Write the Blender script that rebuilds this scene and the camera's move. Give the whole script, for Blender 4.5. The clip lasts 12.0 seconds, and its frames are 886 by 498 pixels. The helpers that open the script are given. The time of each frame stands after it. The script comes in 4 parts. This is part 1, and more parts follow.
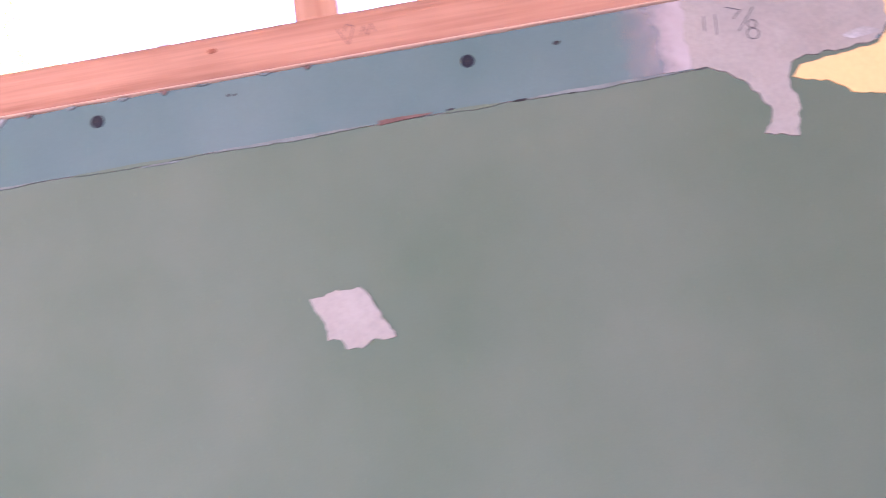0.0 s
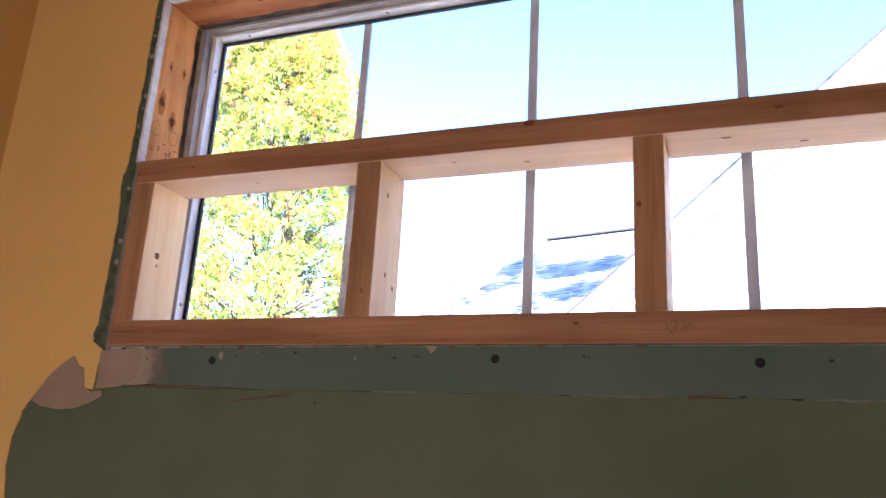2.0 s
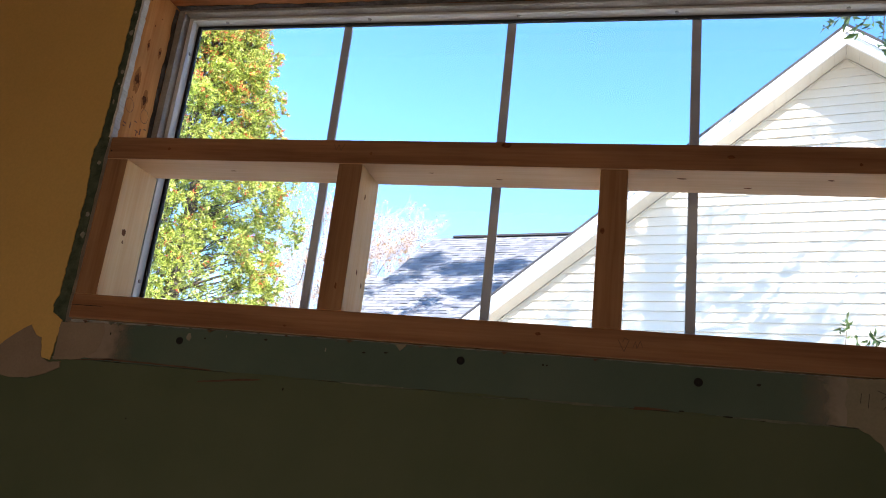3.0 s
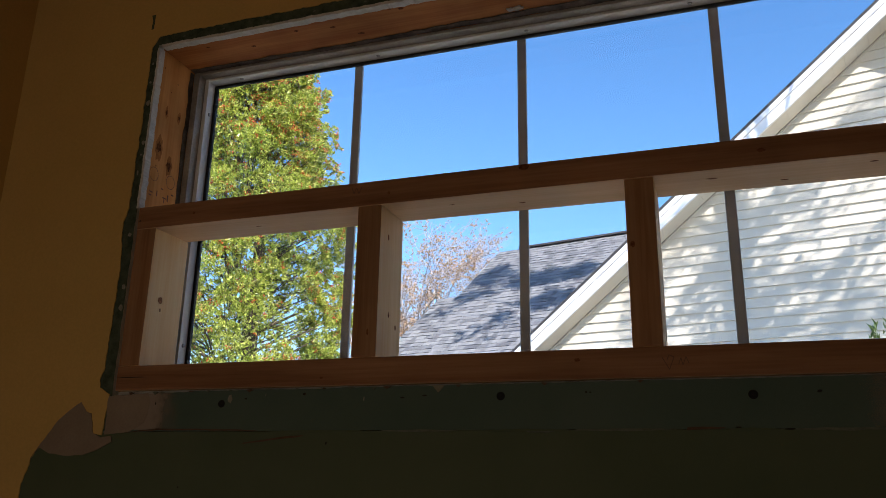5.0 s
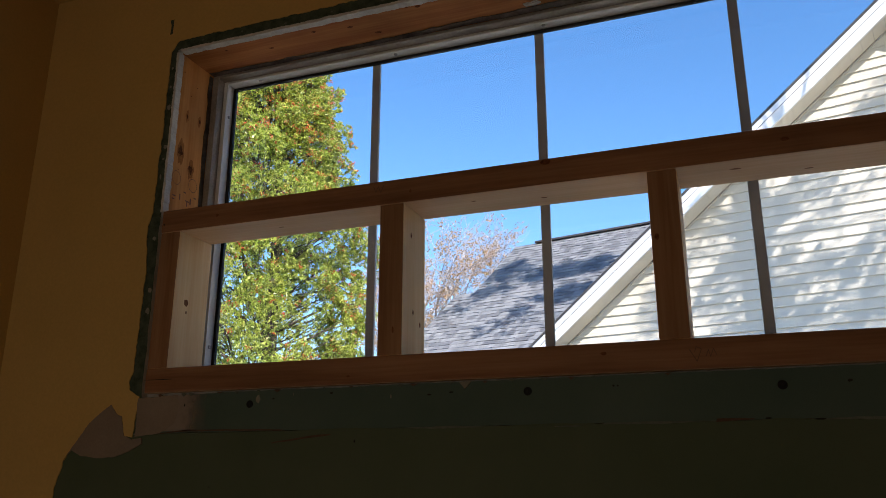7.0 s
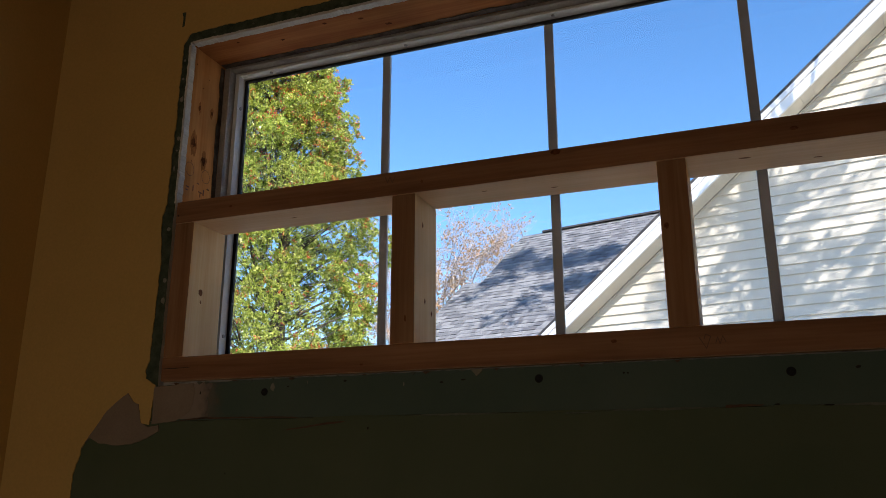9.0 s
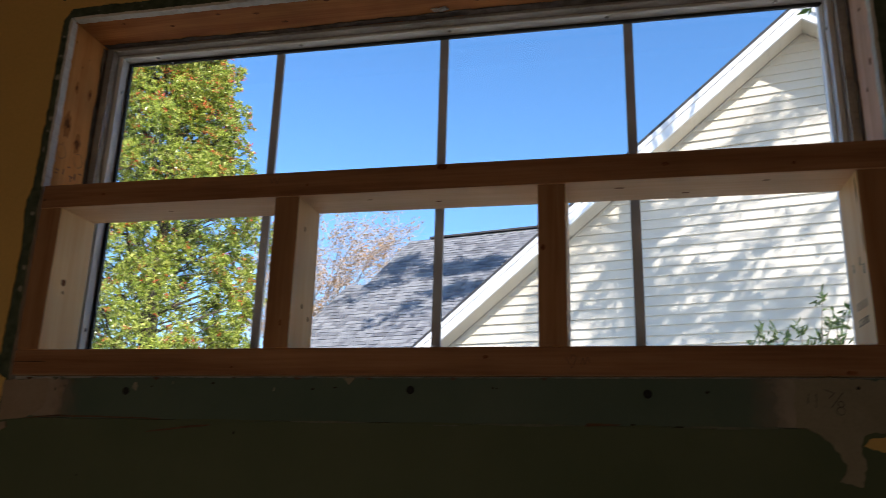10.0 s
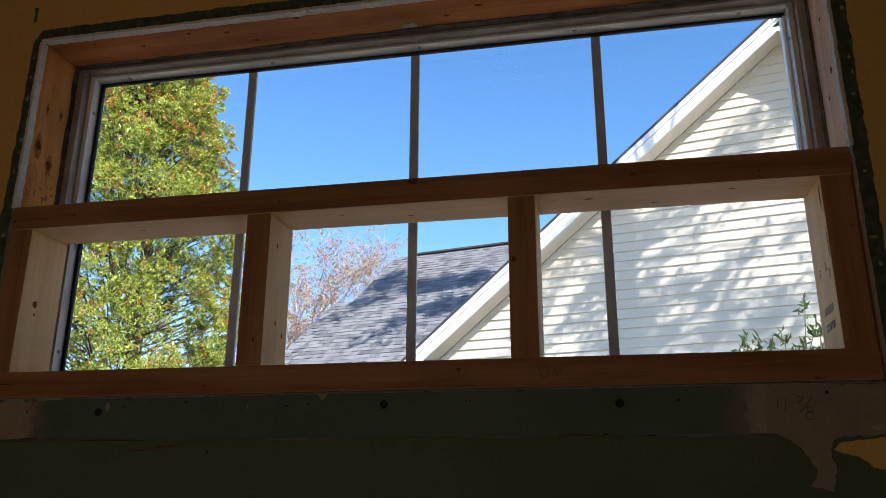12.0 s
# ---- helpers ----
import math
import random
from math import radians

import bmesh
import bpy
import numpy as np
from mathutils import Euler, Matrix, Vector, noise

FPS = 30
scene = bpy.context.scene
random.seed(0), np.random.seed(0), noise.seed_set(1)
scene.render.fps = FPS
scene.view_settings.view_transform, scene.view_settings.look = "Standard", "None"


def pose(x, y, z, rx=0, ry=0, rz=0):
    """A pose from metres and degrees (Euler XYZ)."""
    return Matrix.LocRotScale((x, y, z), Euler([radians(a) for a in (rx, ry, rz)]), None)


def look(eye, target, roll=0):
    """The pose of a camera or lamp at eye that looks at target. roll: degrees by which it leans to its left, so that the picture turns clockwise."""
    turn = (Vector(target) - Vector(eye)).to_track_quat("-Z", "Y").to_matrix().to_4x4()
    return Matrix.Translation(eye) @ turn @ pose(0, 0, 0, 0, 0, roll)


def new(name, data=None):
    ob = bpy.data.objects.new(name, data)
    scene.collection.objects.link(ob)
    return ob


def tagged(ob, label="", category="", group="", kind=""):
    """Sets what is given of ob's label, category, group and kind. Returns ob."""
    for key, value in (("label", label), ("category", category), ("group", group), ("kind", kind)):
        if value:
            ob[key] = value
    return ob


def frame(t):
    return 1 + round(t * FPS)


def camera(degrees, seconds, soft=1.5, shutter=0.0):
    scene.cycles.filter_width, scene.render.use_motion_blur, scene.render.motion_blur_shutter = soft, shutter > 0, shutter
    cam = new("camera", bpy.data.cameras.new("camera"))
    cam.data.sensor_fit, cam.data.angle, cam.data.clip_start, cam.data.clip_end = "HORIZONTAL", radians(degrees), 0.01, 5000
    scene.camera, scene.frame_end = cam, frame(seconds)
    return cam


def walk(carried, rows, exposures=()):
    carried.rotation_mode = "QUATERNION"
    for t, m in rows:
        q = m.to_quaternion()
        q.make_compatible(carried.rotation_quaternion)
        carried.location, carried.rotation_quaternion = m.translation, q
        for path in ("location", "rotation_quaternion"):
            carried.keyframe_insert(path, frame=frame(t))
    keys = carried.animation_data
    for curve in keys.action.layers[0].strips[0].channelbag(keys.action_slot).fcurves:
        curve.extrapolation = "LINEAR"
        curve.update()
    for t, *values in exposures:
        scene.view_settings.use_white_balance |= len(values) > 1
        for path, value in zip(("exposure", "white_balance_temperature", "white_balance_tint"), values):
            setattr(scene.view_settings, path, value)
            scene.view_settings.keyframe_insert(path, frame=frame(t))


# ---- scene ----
from mathutils.geometry import tessellate_polygon
cam = camera(58.9, 12.0, 0.75, 0.4)
PATH = [
    (0, (0.256, -0.579, 1.209), (0.144, 1.375, 1.621), -8.5),
    (0.5, (0.198, -0.633, 1.189), (0.003, 1.303, 1.652), -4.0),
    (1, (0.242, -0.742, 1.22), (0.036, 1.188, 1.702), -2.4),
    (1.5, (0.268, -0.86, 1.341), (-0.198, 1.028, 1.807), 0.7),
    (2, (0.247, -0.929, 1.342), (-0.456, 0.861, 1.89), 3.3),
    (2.5, (0.179, -1.014, 1.326), (-0.385, 0.818, 1.899), 5.6),
    (3, (0.173, -1.03, 1.334), (-0.289, 0.838, 1.881), 6.5),
    (3.5, (0.207, -1.022, 1.351), (-0.32, 0.825, 1.909), 2.9),
    (5.5, (0.224, -0.99, 1.372), (-0.416, 0.816, 1.944), 1.0),
    (6, (0.207, -0.999, 1.37), (-0.438, 0.807, 1.938), 0.6),
    (6.5, (0.213, -0.999, 1.373), (-0.446, 0.803, 1.938), 0.3),
    (8.5, (0.216, -1.003, 1.366), (-0.468, 0.794, 1.914), -0.2),
    (9, (0.213, -1.013, 1.368), (-0.476, 0.787, 1.906), -0.0),
    (9.5, (0.213, -1.013, 1.361), (-0.338, 0.834, 1.895), 1.8),
    (10, (0.223, -1.017, 1.377), (-0.191, 0.861, 1.925), 1.6),
    (10.5, (0.241, -0.999, 1.383), (-0.024, 0.89, 1.983), 2.8),
    (11, (0.247, -1.024, 1.366), (-0.048, 0.859, 1.972), 2.4),
    (11.5, (0.246, -1.021, 1.361), (-0.12, 0.852, 1.959), 0.3),
    (12, (0.244, -1.015, 1.373), (-0.135, 0.859, 1.961), 0.2),
]
EXPOSURES = [
    (0.0, 6.05, 4450, 49), (0.5, 5.65, 4550, 48), (1.0, 5.1, 4700, 45), (1.5, 4.4, 5100, 37), (2.0, 3.6, 5500, 27), (2.5, 2.65, 6000, 20),
    (3.0, 2.1, 6150, 15), (3.5, 1.72, 6300, 14), (5.5, 1.07, 6350, 13), (12.0, 1.07, 6350, 13),
]
walk(cam, [(t, look(eye, target, roll)) for t, eye, target, roll in PATH], EXPOSURES)

# ---- world, sun and large lights ----
SUN_WAY = Vector((-0.412, 0.450, -0.500)).normalized()   # the way the sunlight travels
sun_el = math.asin(-SUN_WAY.z)
sun_az = math.atan2(-SUN_WAY.x, -SUN_WAY.y)               # from +y towards +x
world = bpy.data.worlds.new("sky")
scene.world = world
world.use_nodes = True
wn = world.node_tree
sky = wn.nodes.new("ShaderNodeTexSky")
sky.sky_type = 'NISHITA'
sky.sun_disc = False
sky.sun_elevation = sun_el
sky.sun_rotation = sun_az
sky.air_density, sky.dust_density, sky.ozone_density = 1.0, 0.2, 3.0
hue = wn.nodes.new("ShaderNodeHueSaturation")
hue.inputs["Saturation"].default_value = 1.20
wn.links.new(sky.outputs[0], hue.inputs["Color"])
wn.links.new(hue.outputs[0], wn.nodes["Background"].inputs[0])
wn.nodes["Background"].inputs[1].default_value = 0.14
sun_data = bpy.data.lights.new("sun", 'SUN')
sun_data.energy, sun_data.angle, sun_data.color = 4.9, radians(0.53), (1.0, 0.94, 0.84)
sun = new("sun", sun_data)
sun.matrix_world = look((0, 0, 30), Vector((0, 0, 30)) + SUN_WAY)

# added fill lamp for the room, set in an unseen doorway behind the camera
fill_light = bpy.data.lights.new("doorway_fill_light", 'AREA')
fill_light.shape, fill_light.size, fill_light.size_y = 'RECTANGLE', 0.50, 1.9
fill_light.energy, fill_light.color = 1.62, (1.0, 0.85, 0.66)
dl = new("doorway_fill_light", fill_light)
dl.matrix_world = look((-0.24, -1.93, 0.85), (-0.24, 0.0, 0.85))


# ---- materials ----
def nodes_of(name):
    m = bpy.data.materials.new(name)
    m.use_nodes = True
    nt = m.node_tree
    return m, nt, nt.nodes["Principled BSDF"]


def add(nt, kind, **values):
    n = nt.nodes.new(kind)
    for key, value in values.items():
        n.inputs[key].default_value = value
    return n


def coords(nt, scale=(1, 1, 1), out="Object"):
    tc = nt.nodes.new("ShaderNodeTexCoord")
    mp = nt.nodes.new("ShaderNodeMapping")
    mp.inputs["Scale"].default_value = scale
    nt.links.new(tc.outputs[out], mp.inputs["Vector"])
    return mp.outputs[0]


def noise_at(nt, vec, scale, detail=4.0, rough=0.55, distortion=0.0):
    n = add(nt, "ShaderNodeTexNoise", Scale=scale, Detail=detail, Roughness=rough, Distortion=distortion)
    nt.links.new(vec, n.inputs["Vector"])
    return n.outputs["Fac"]


def ramp(nt, fac, stops):
    r = nt.nodes.new("ShaderNodeValToRGB")
    while len(r.color_ramp.elements) < len(stops):
        r.color_ramp.elements.new(0.5)
    for e, (p, c) in zip(r.color_ramp.elements, stops):
        e.position, e.color = p, (*c, 1)
    nt.links.new(fac, r.inputs[0])
    return r.outputs[0]


def mix(nt, fac, a, b, blend='MIX'):
    m = nt.nodes.new("ShaderNodeMix")
    m.data_type, m.blend_type = 'RGBA', blend
    for value, i in ((fac, 0), (a, 6), (b, 7)):
        if isinstance(value, (int, float)):
            m.inputs[i].default_value = value
        elif isinstance(value, tuple):
            m.inputs[i].default_value = (*value, 1)
        else:
            nt.links.new(value, m.inputs[i])
    return m.outputs[2]


def bump(nt, p, height, strength, distance):
    b = add(nt, "ShaderNodeBump", Strength=strength, Distance=distance)
    nt.links.new(height, b.inputs["Height"])
    nt.links.new(b.outputs[0], p.inputs["Normal"])


def mottled(name, a, b, scale=6.0, fine=160.0, rough=0.8, grain=0.25, relief=0.0004, spec=0.3):
    """A matt surface: broad blotches from a to b, fine grain and a fine relief."""
    m, nt, p = nodes_of(name)
    v = coords(nt)
    c = ramp(nt, noise_at(nt, v, scale, 5), [(0.3, a), (0.7, b)])
    f = noise_at(nt, v, fine, 3)
    g = ramp(nt, f, [(0.25, (1 - grain,) * 3), (0.75, (1 + 0 * grain,) * 3)])
    nt.links.new(mix(nt, 1.0, c, g, 'MULTIPLY'), p.inputs["Base Color"])
    p.inputs["Roughness"].default_value = rough
    p.inputs["Specular IOR Level"].default_value = spec
    bump(nt, p, f, 0.5, relief)
    return m


def timber(name, light, dark, along, rough=0.62, rings=1.0, stain=0.25):
    """Sawn softwood with its grain along one axis (0 x, 1 y, 2 z)."""
    m, nt, p = nodes_of(name)
    s = [26.0, 26.0, 26.0]
    s[along] = 1.1
    v = coords(nt, tuple(s))
    g = noise_at(nt, v, 1.6 * rings, 3, 0.5, 0.8)
    g2 = noise_at(nt, v, 9.0, 2, 0.6)
    w = nt.nodes.new("ShaderNodeTexWave")
    w.wave_type, w.bands_direction = 'BANDS', 'DIAGONAL'
    for key, value in (("Scale", 0.55 * rings), ("Distortion", 5.0), ("Detail", 2.0), ("Detail Scale", 0.7)):
        w.inputs[key].default_value = value
    nt.links.new(v, w.inputs["Vector"])
    c = ramp(nt, g, [(0.32, light), (0.72, dark)])
    c = mix(nt, 0.44, c, ramp(nt, w.outputs["Fac"], [(0.15, dark), (0.8, light)]))
    c = mix(nt, 0.36, c, ramp(nt, g2, [(0.35, dark), (0.65, light)]))
    big = noise_at(nt, coords(nt), 5.0, 4)
    c = mix(nt, 1.0, c, ramp(nt, big, [(0.3, (1 - stain,) * 3), (0.65, (1, 1, 1))]), 'MULTIPLY')
    nt.links.new(c, p.inputs["Base Color"])
    p.inputs["Roughness"].default_value = rough
    p.inputs["Specular IOR Level"].default_value = 0.08
    bump(nt, p, g2, 0.35, 0.0008)
    return m


def plain(name, colour, rough=0.5, metal=0.0, vary=0.12, scale=40.0):
    m, nt, p = nodes_of(name)
    f = noise_at(nt, coords(nt), scale, 4)
    lo = tuple(c * (1 - vary) for c in colour)
    nt.links.new(ramp(nt, f, [(0.3, lo), (0.7, colour)]), p.inputs["Base Color"])
    p.inputs["Roughness"].default_value, p.inputs["Metallic"].default_value = rough, metal
    bump(nt, p, f, 0.15, 0.0005)
    return m


def leafy(name, cols, through_col, rough=0.45, mixin=0.35):
    """Leaves: every leaf its own tint, partly letting light through."""
    m, nt, p = nodes_of(name)
    geo = nt.nodes.new("ShaderNodeNewGeometry")
    n = len(cols)
    c = ramp(nt, geo.outputs["Random Per Island"], [(i / max(1, n - 1), col) for i, col in enumerate(cols)])
    nt.links.new(c, p.inputs["Base Color"])
    p.inputs["Roughness"].default_value = rough
    tr = nt.nodes.new("ShaderNodeBsdfTranslucent")
    nt.links.new(mix(nt, 0.6, c, through_col), tr.inputs["Color"])
    sh = nt.nodes.new("ShaderNodeMixShader")
    sh.inputs[0].default_value = mixin
    nt.links.new(p.outputs[0], sh.inputs[1])
    nt.links.new(tr.outputs[0], sh.inputs[2])
    nt.links.new(sh.outputs[0], nt.nodes["Material Output"].inputs["Surface"])
    return m


PAINT = mottled("ochre_wall_paint", (0.62, 0.405, 0.130), (0.70, 0.465, 0.160), 3.0, 220.0, 0.55, 0.10, 0.0003)
GREEN_LOW = mottled("greenboard_face_paper", (0.089, 0.118, 0.068), (0.125, 0.148, 0.094), 3.5, 700.0, 0.9, 0.07, 0.0001, 0.15)
GREEN_STRIP = mottled("greenboard_blue_green_paper", (0.083, 0.126, 0.100), (0.109, 0.150, 0.122), 6.0, 700.0, 0.9, 0.07, 0.0001, 0.15)
GREEN_EDGE = mottled("greenboard_cut_edge_paper", (0.045, 0.066, 0.042), (0.125, 0.150, 0.105), 70.0, 300.0, 0.9, 0.3, 0.0006, 0.15)
GYPSUM = mottled("gypsum_core", (0.62, 0.60, 0.56), (0.80, 0.78, 0.74), 60.0, 500.0, 0.95, 0.2, 0.001, 0.1)
MUD = mottled("joint_compound", (0.26, 0.20, 0.152), (0.32, 0.255, 0.20), 12.0, 300.0, 0.92, 0.12, 0.0005, 0.15)
MUD_PALE = mottled("pale_joint_compound", (0.250, 0.226, 0.170), (0.312, 0.288, 0.222), 16.0, 300.0, 0.92, 0.15, 0.0008, 0.15)
RIDGE = mottled("raised_paper_ridge", (0.13, 0.15, 0.115), (0.20, 0.21, 0.17), 60.0, 500.0, 0.95, 0.25, 0.0008, 0.1)
TORN = mottled("torn_brown_paper", (0.115, 0.066, 0.044), (0.19, 0.115, 0.080), 60.0, 500.0, 0.95, 0.3, 0.0008, 0.1)
FRAY = mottled("frayed_paper_edge", (0.27, 0.26, 0.20), (0.40, 0.385, 0.33), 60.0, 500.0, 0.95, 0.25, 0.0008, 0.1)
# one pine in two tones: room shade and window light put into the colours
PINE_SHADED_X = timber("new_pine_shaded_along_board", (0.42, 0.222, 0.118), (0.245, 0.112, 0.054), 0)
PINE_SHADED_Z = timber("new_pine_shaded_along_stud", (0.43, 0.242, 0.128), (0.275, 0.132, 0.062), 2)
PINE_LIT_Z = timber("new_pine_lit_stud_side", (0.93, 0.69, 0.40), (0.82, 0.52, 0.25), 2, 0.5, 0.7, 0.12)
PINE_LIT_X = timber("new_pine_lit_underside", (0.82, 0.58, 0.37), (0.70, 0.44, 0.25), 0, 0.5, 0.7, 0.15)
# same old orange wood: shade darkens the header's colour, light brightens the jamb's
OLD_SHADED_X = timber("old_orange_framing_shaded_header", (0.60, 0.25, 0.078), (0.36, 0.115, 0.033), 0, 0.65, 1.0, 0.4)
OLD_LIT_Z = timber("old_orange_framing_lit_jamb", (0.90, 0.43, 0.14), (0.70, 0.27, 0.07), 2, 0.65, 1.0, 0.4)
PALE_Z = timber("pale_pinkish_framing_along_jamb", (0.93, 0.62, 0.45), (0.72, 0.42, 0.27), 2, 0.6, 1.0, 0.35)
KNOT = mottled("pine_knot", (0.17, 0.062, 0.030), (0.34, 0.15, 0.070), 150.0, 600.0, 0.9, 0.3, 0.0003, 0.03)
KNOT_HALO = mottled("darker_wood_round_knot", (0.36, 0.13, 0.04), (0.60, 0.24, 0.07), 180.0, 600.0, 0.9, 0.3, 0.0003, 0.05)
KNOT_DARK = mottled("dark_old_knot", (0.10, 0.035, 0.014), (0.26, 0.09, 0.035), 220.0, 600.0, 0.95, 0.3, 0.0003, 0.05)
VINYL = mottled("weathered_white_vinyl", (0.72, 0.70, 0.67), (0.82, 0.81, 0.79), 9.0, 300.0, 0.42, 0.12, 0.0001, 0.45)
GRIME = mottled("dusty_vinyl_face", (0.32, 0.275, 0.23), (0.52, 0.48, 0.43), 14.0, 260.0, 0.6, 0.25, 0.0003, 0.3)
OUTER = mottled("clean_white_vinyl", (0.78, 0.78, 0.78), (0.84, 0.84, 0.84), 9.0, 300.0, 0.4, 0.06, 0.0001, 0.4)
# brown caulk, its dark tones standing for the shadow gap behind the jamb
CAULK_GAP_SHADE = mottled("brown_caulk_with_gap_shade", (0.07, 0.05, 0.038), (0.22, 0.17, 0.13), 45.0, 260.0, 0.8, 0.4, 0.0008, 0.2)
GASKET = plain("black_rubber_gasket", (0.012, 0.012, 0.013), 0.6)
BAR = plain("painted_aluminium_bar", (0.30, 0.28, 0.265), 0.45, 0.0, 0.2, 25.0)
STEEL = plain("zinc_screw", (0.45, 0.44, 0.42), 0.4, 0.9, 0.3, 400.0)
BLACK_SCREW = plain("black_phosphate_screw", (0.010, 0.010, 0.012), 0.9, 0.0, 0.3, 400.0)
NICK = plain("dark_nick", (0.022, 0.019, 0.016), 0.95)
PENCIL = plain("pencil_line", (0.05, 0.043, 0.04), 0.6)
FAINT = plain("faint_pencil_on_pine", (0.17, 0.085, 0.048), 0.7)
INK = plain("grade_stamp_ink", (0.05, 0.045, 0.045), 0.7)
CEIL = mottled("white_ceiling_paint", (0.66, 0.64, 0.60), (0.74, 0.72, 0.68), 4.0, 250.0, 0.8, 0.1)
FLOOR = mottled("dusty_subfloor", (0.09, 0.065, 0.045), (0.14, 0.10, 0.07), 5.0, 120.0, 0.85, 0.25)

def smear(name, colour, x_full, x_none):
    """Joint compound wiped thin: full at one x, worn away to nothing at another."""
    m, nt, p = nodes_of(name)
    v = coords(nt)
    sep = nt.nodes.new("ShaderNodeSeparateXYZ")
    nt.links.new(v, sep.inputs[0])
    wob = nt.nodes.new("ShaderNodeMath")
    wob.operation = 'MULTIPLY_ADD'
    nt.links.new(noise_at(nt, v, 55.0, 5, 0.6), wob.inputs[0])
    wob.inputs[1].default_value = 0.05
    nt.links.new(sep.outputs[0], wob.inputs[2])
    mr = nt.nodes.new("ShaderNodeMapRange")
    mr.interpolation_type = 'SMOOTHSTEP'
    nt.links.new(wob.outputs[0], mr.inputs["Value"])
    for key, value in (("From Min", x_none + 0.025), ("From Max", x_full + 0.025), ("To Min", 0.0), ("To Max", 1.0)):
        mr.inputs[key].default_value = value
    nt.links.new(mr.outputs[0], p.inputs["Alpha"])
    nt.links.new(ramp(nt, noise_at(nt, v, 30.0, 4), [(0.3, tuple(0.85 * c for c in colour)), (0.7, colour)]), p.inputs["Base Color"])
    p.inputs["Roughness"].default_value = 0.92
    return m


SMEAR_R = smear("wiped_compound", (0.325, 0.285, 0.24), 0.432, 0.378)
SMEAR_L = smear("wiped_compound_corner", (0.33, 0.265, 0.215), -0.585, -0.528)

GLASS, gnt, gp = nodes_of("window_glass")
gp.inputs["Base Color"].default_value = (1, 1, 1, 1)
gp.inputs["Transmission Weight"].default_value = 1.0
gp.inputs["Roughness"].default_value = 0.0
gp.inputs["IOR"].default_value = 1.45


# ---- building helpers ----
def mesh_ob(name, bm, materials, parent=None, label="", smooth=False):
    me = bpy.data.meshes.new(name)
    bm.normal_update()
    bm.to_mesh(me)
    bm.free()
    for m in (materials if isinstance(materials, (list, tuple)) else [materials]):
        me.materials.append(m)
    if smooth:
        for p in me.polygons:
            p.use_smooth = True
    ob = new(name, me)
    if parent is not None:
        ob.parent = parent
    if label:
        ob["label"] = label
    return ob


def part(name, bm, material, parent, label="", smooth=False):
    return mesh_ob(name, bm, material, parent, label, smooth)


def thing(name, label, category, at=(0, 0, 0), turn=0.0, group="", kind=""):
    ob = new(name)
    ob.empty_display_size = 0.1
    ob.matrix_world = pose(*at, 0, 0, turn)
    return tagged(ob, label, category, group, kind)


def box(x0, x1, y0, y1, z0, z1, bevel=0.0, bm=None, index=0):
    bm = bm or bmesh.new()
    vs = [bm.verts.new((x, y, z)) for x in (x0, x1) for y in (y0, y1) for z in (z0, z1)]
    quads = ((0, 1, 3, 2), (4, 6, 7, 5), (0, 4, 5, 1), (2, 3, 7, 6), (0, 2, 6, 4), (1, 5, 7, 3))
    fs = [bm.faces.new([vs[i] for i in q]) for q in quads]
    for f in fs:
        f.material_index = index
    if bevel:
        bmesh.ops.bevel(bm, geom=list({e for f in fs for e in f.edges}), offset=bevel, segments=2, affect='EDGES', profile=0.6)
    return bm


def ragged(points, step=0.004, amp=0.0015, seed=0.0, freq=90.0):
    """A closed outline through the points, cut into short steps and roughened."""
    out = []
    for (ax, az), (bx, bz) in zip(points, points[1:] + points[:1]):
        n = max(1, int(math.hypot(bx - ax, bz - az) / step))
        for i in range(n):
            x, z = ax + (bx - ax) * i / n, az + (bz - az) * i / n
            k = Vector((x * freq, seed, z * freq))
            k2 = Vector((x * freq * 0.25, seed + 7, z * freq * 0.25))
            dx = amp * (noise.noise(k) + 1.2 * noise.noise(k2))
            dz = amp * (noise.noise(k + Vector((31, 0, 0))) + 1.2 * noise.noise(k2 + Vector((31, 0, 0))))
            out.append((x + dx, z + dz))
    return out


def sheet(outlines, front, back):
    """A flat sheet in the plane of the window wall: its face at y = front (slot 0) and its edges (slot 1) back to y = back."""
    bm = bmesh.new()
    flat = [[Vector((x, z, 0)) for x, z in o] for o in outlines]
    loops = [[bm.verts.new((x, front, z)) for x, z in o] for o in outlines]
    verts = [v for l in loops for v in l]
    for tri in tessellate_polygon(flat):
        try:
            f = bm.faces.new([verts[i] for i in tri])
        except ValueError:
            continue
        f.normal_update()
        if f.normal.y > 0:
            f.normal_flip()
    for l in loops:
        deep = [bm.verts.new((v.co.x, back, v.co.z)) for v in l]
        for i in range(len(l)):
            j = (i + 1) % len(l)
            f = bm.faces.new((l[i], l[j], deep[j], deep[i]))
            f.material_index = 1
    return bm


def disc(x, y, z, rx, rz, depth, sides=14, wobble=0.0, seed=0.0):
    """A thin raised disc on the window wall, facing the room."""
    bm = bmesh.new()
    rim, low = [], []
    for i in range(sides):
        a = 2 * math.pi * i / sides
        k = 1 + wobble * noise.noise(Vector((math.cos(a) * 2, math.sin(a) * 2, seed)))
        rim.append(bm.verts.new((x + rx * 0.85 * k * math.cos(a), y - depth, z + rz * 0.85 * k * math.sin(a))))
        low.append(bm.verts.new((x + rx * k * math.cos(a), y, z + rz * k * math.sin(a))))
    bm.faces.new(rim[::-1])
    for i in range(sides):
        j = (i + 1) % sides
        bm.faces.new((rim[i], rim[j], low[j], low[i]))
    return bm


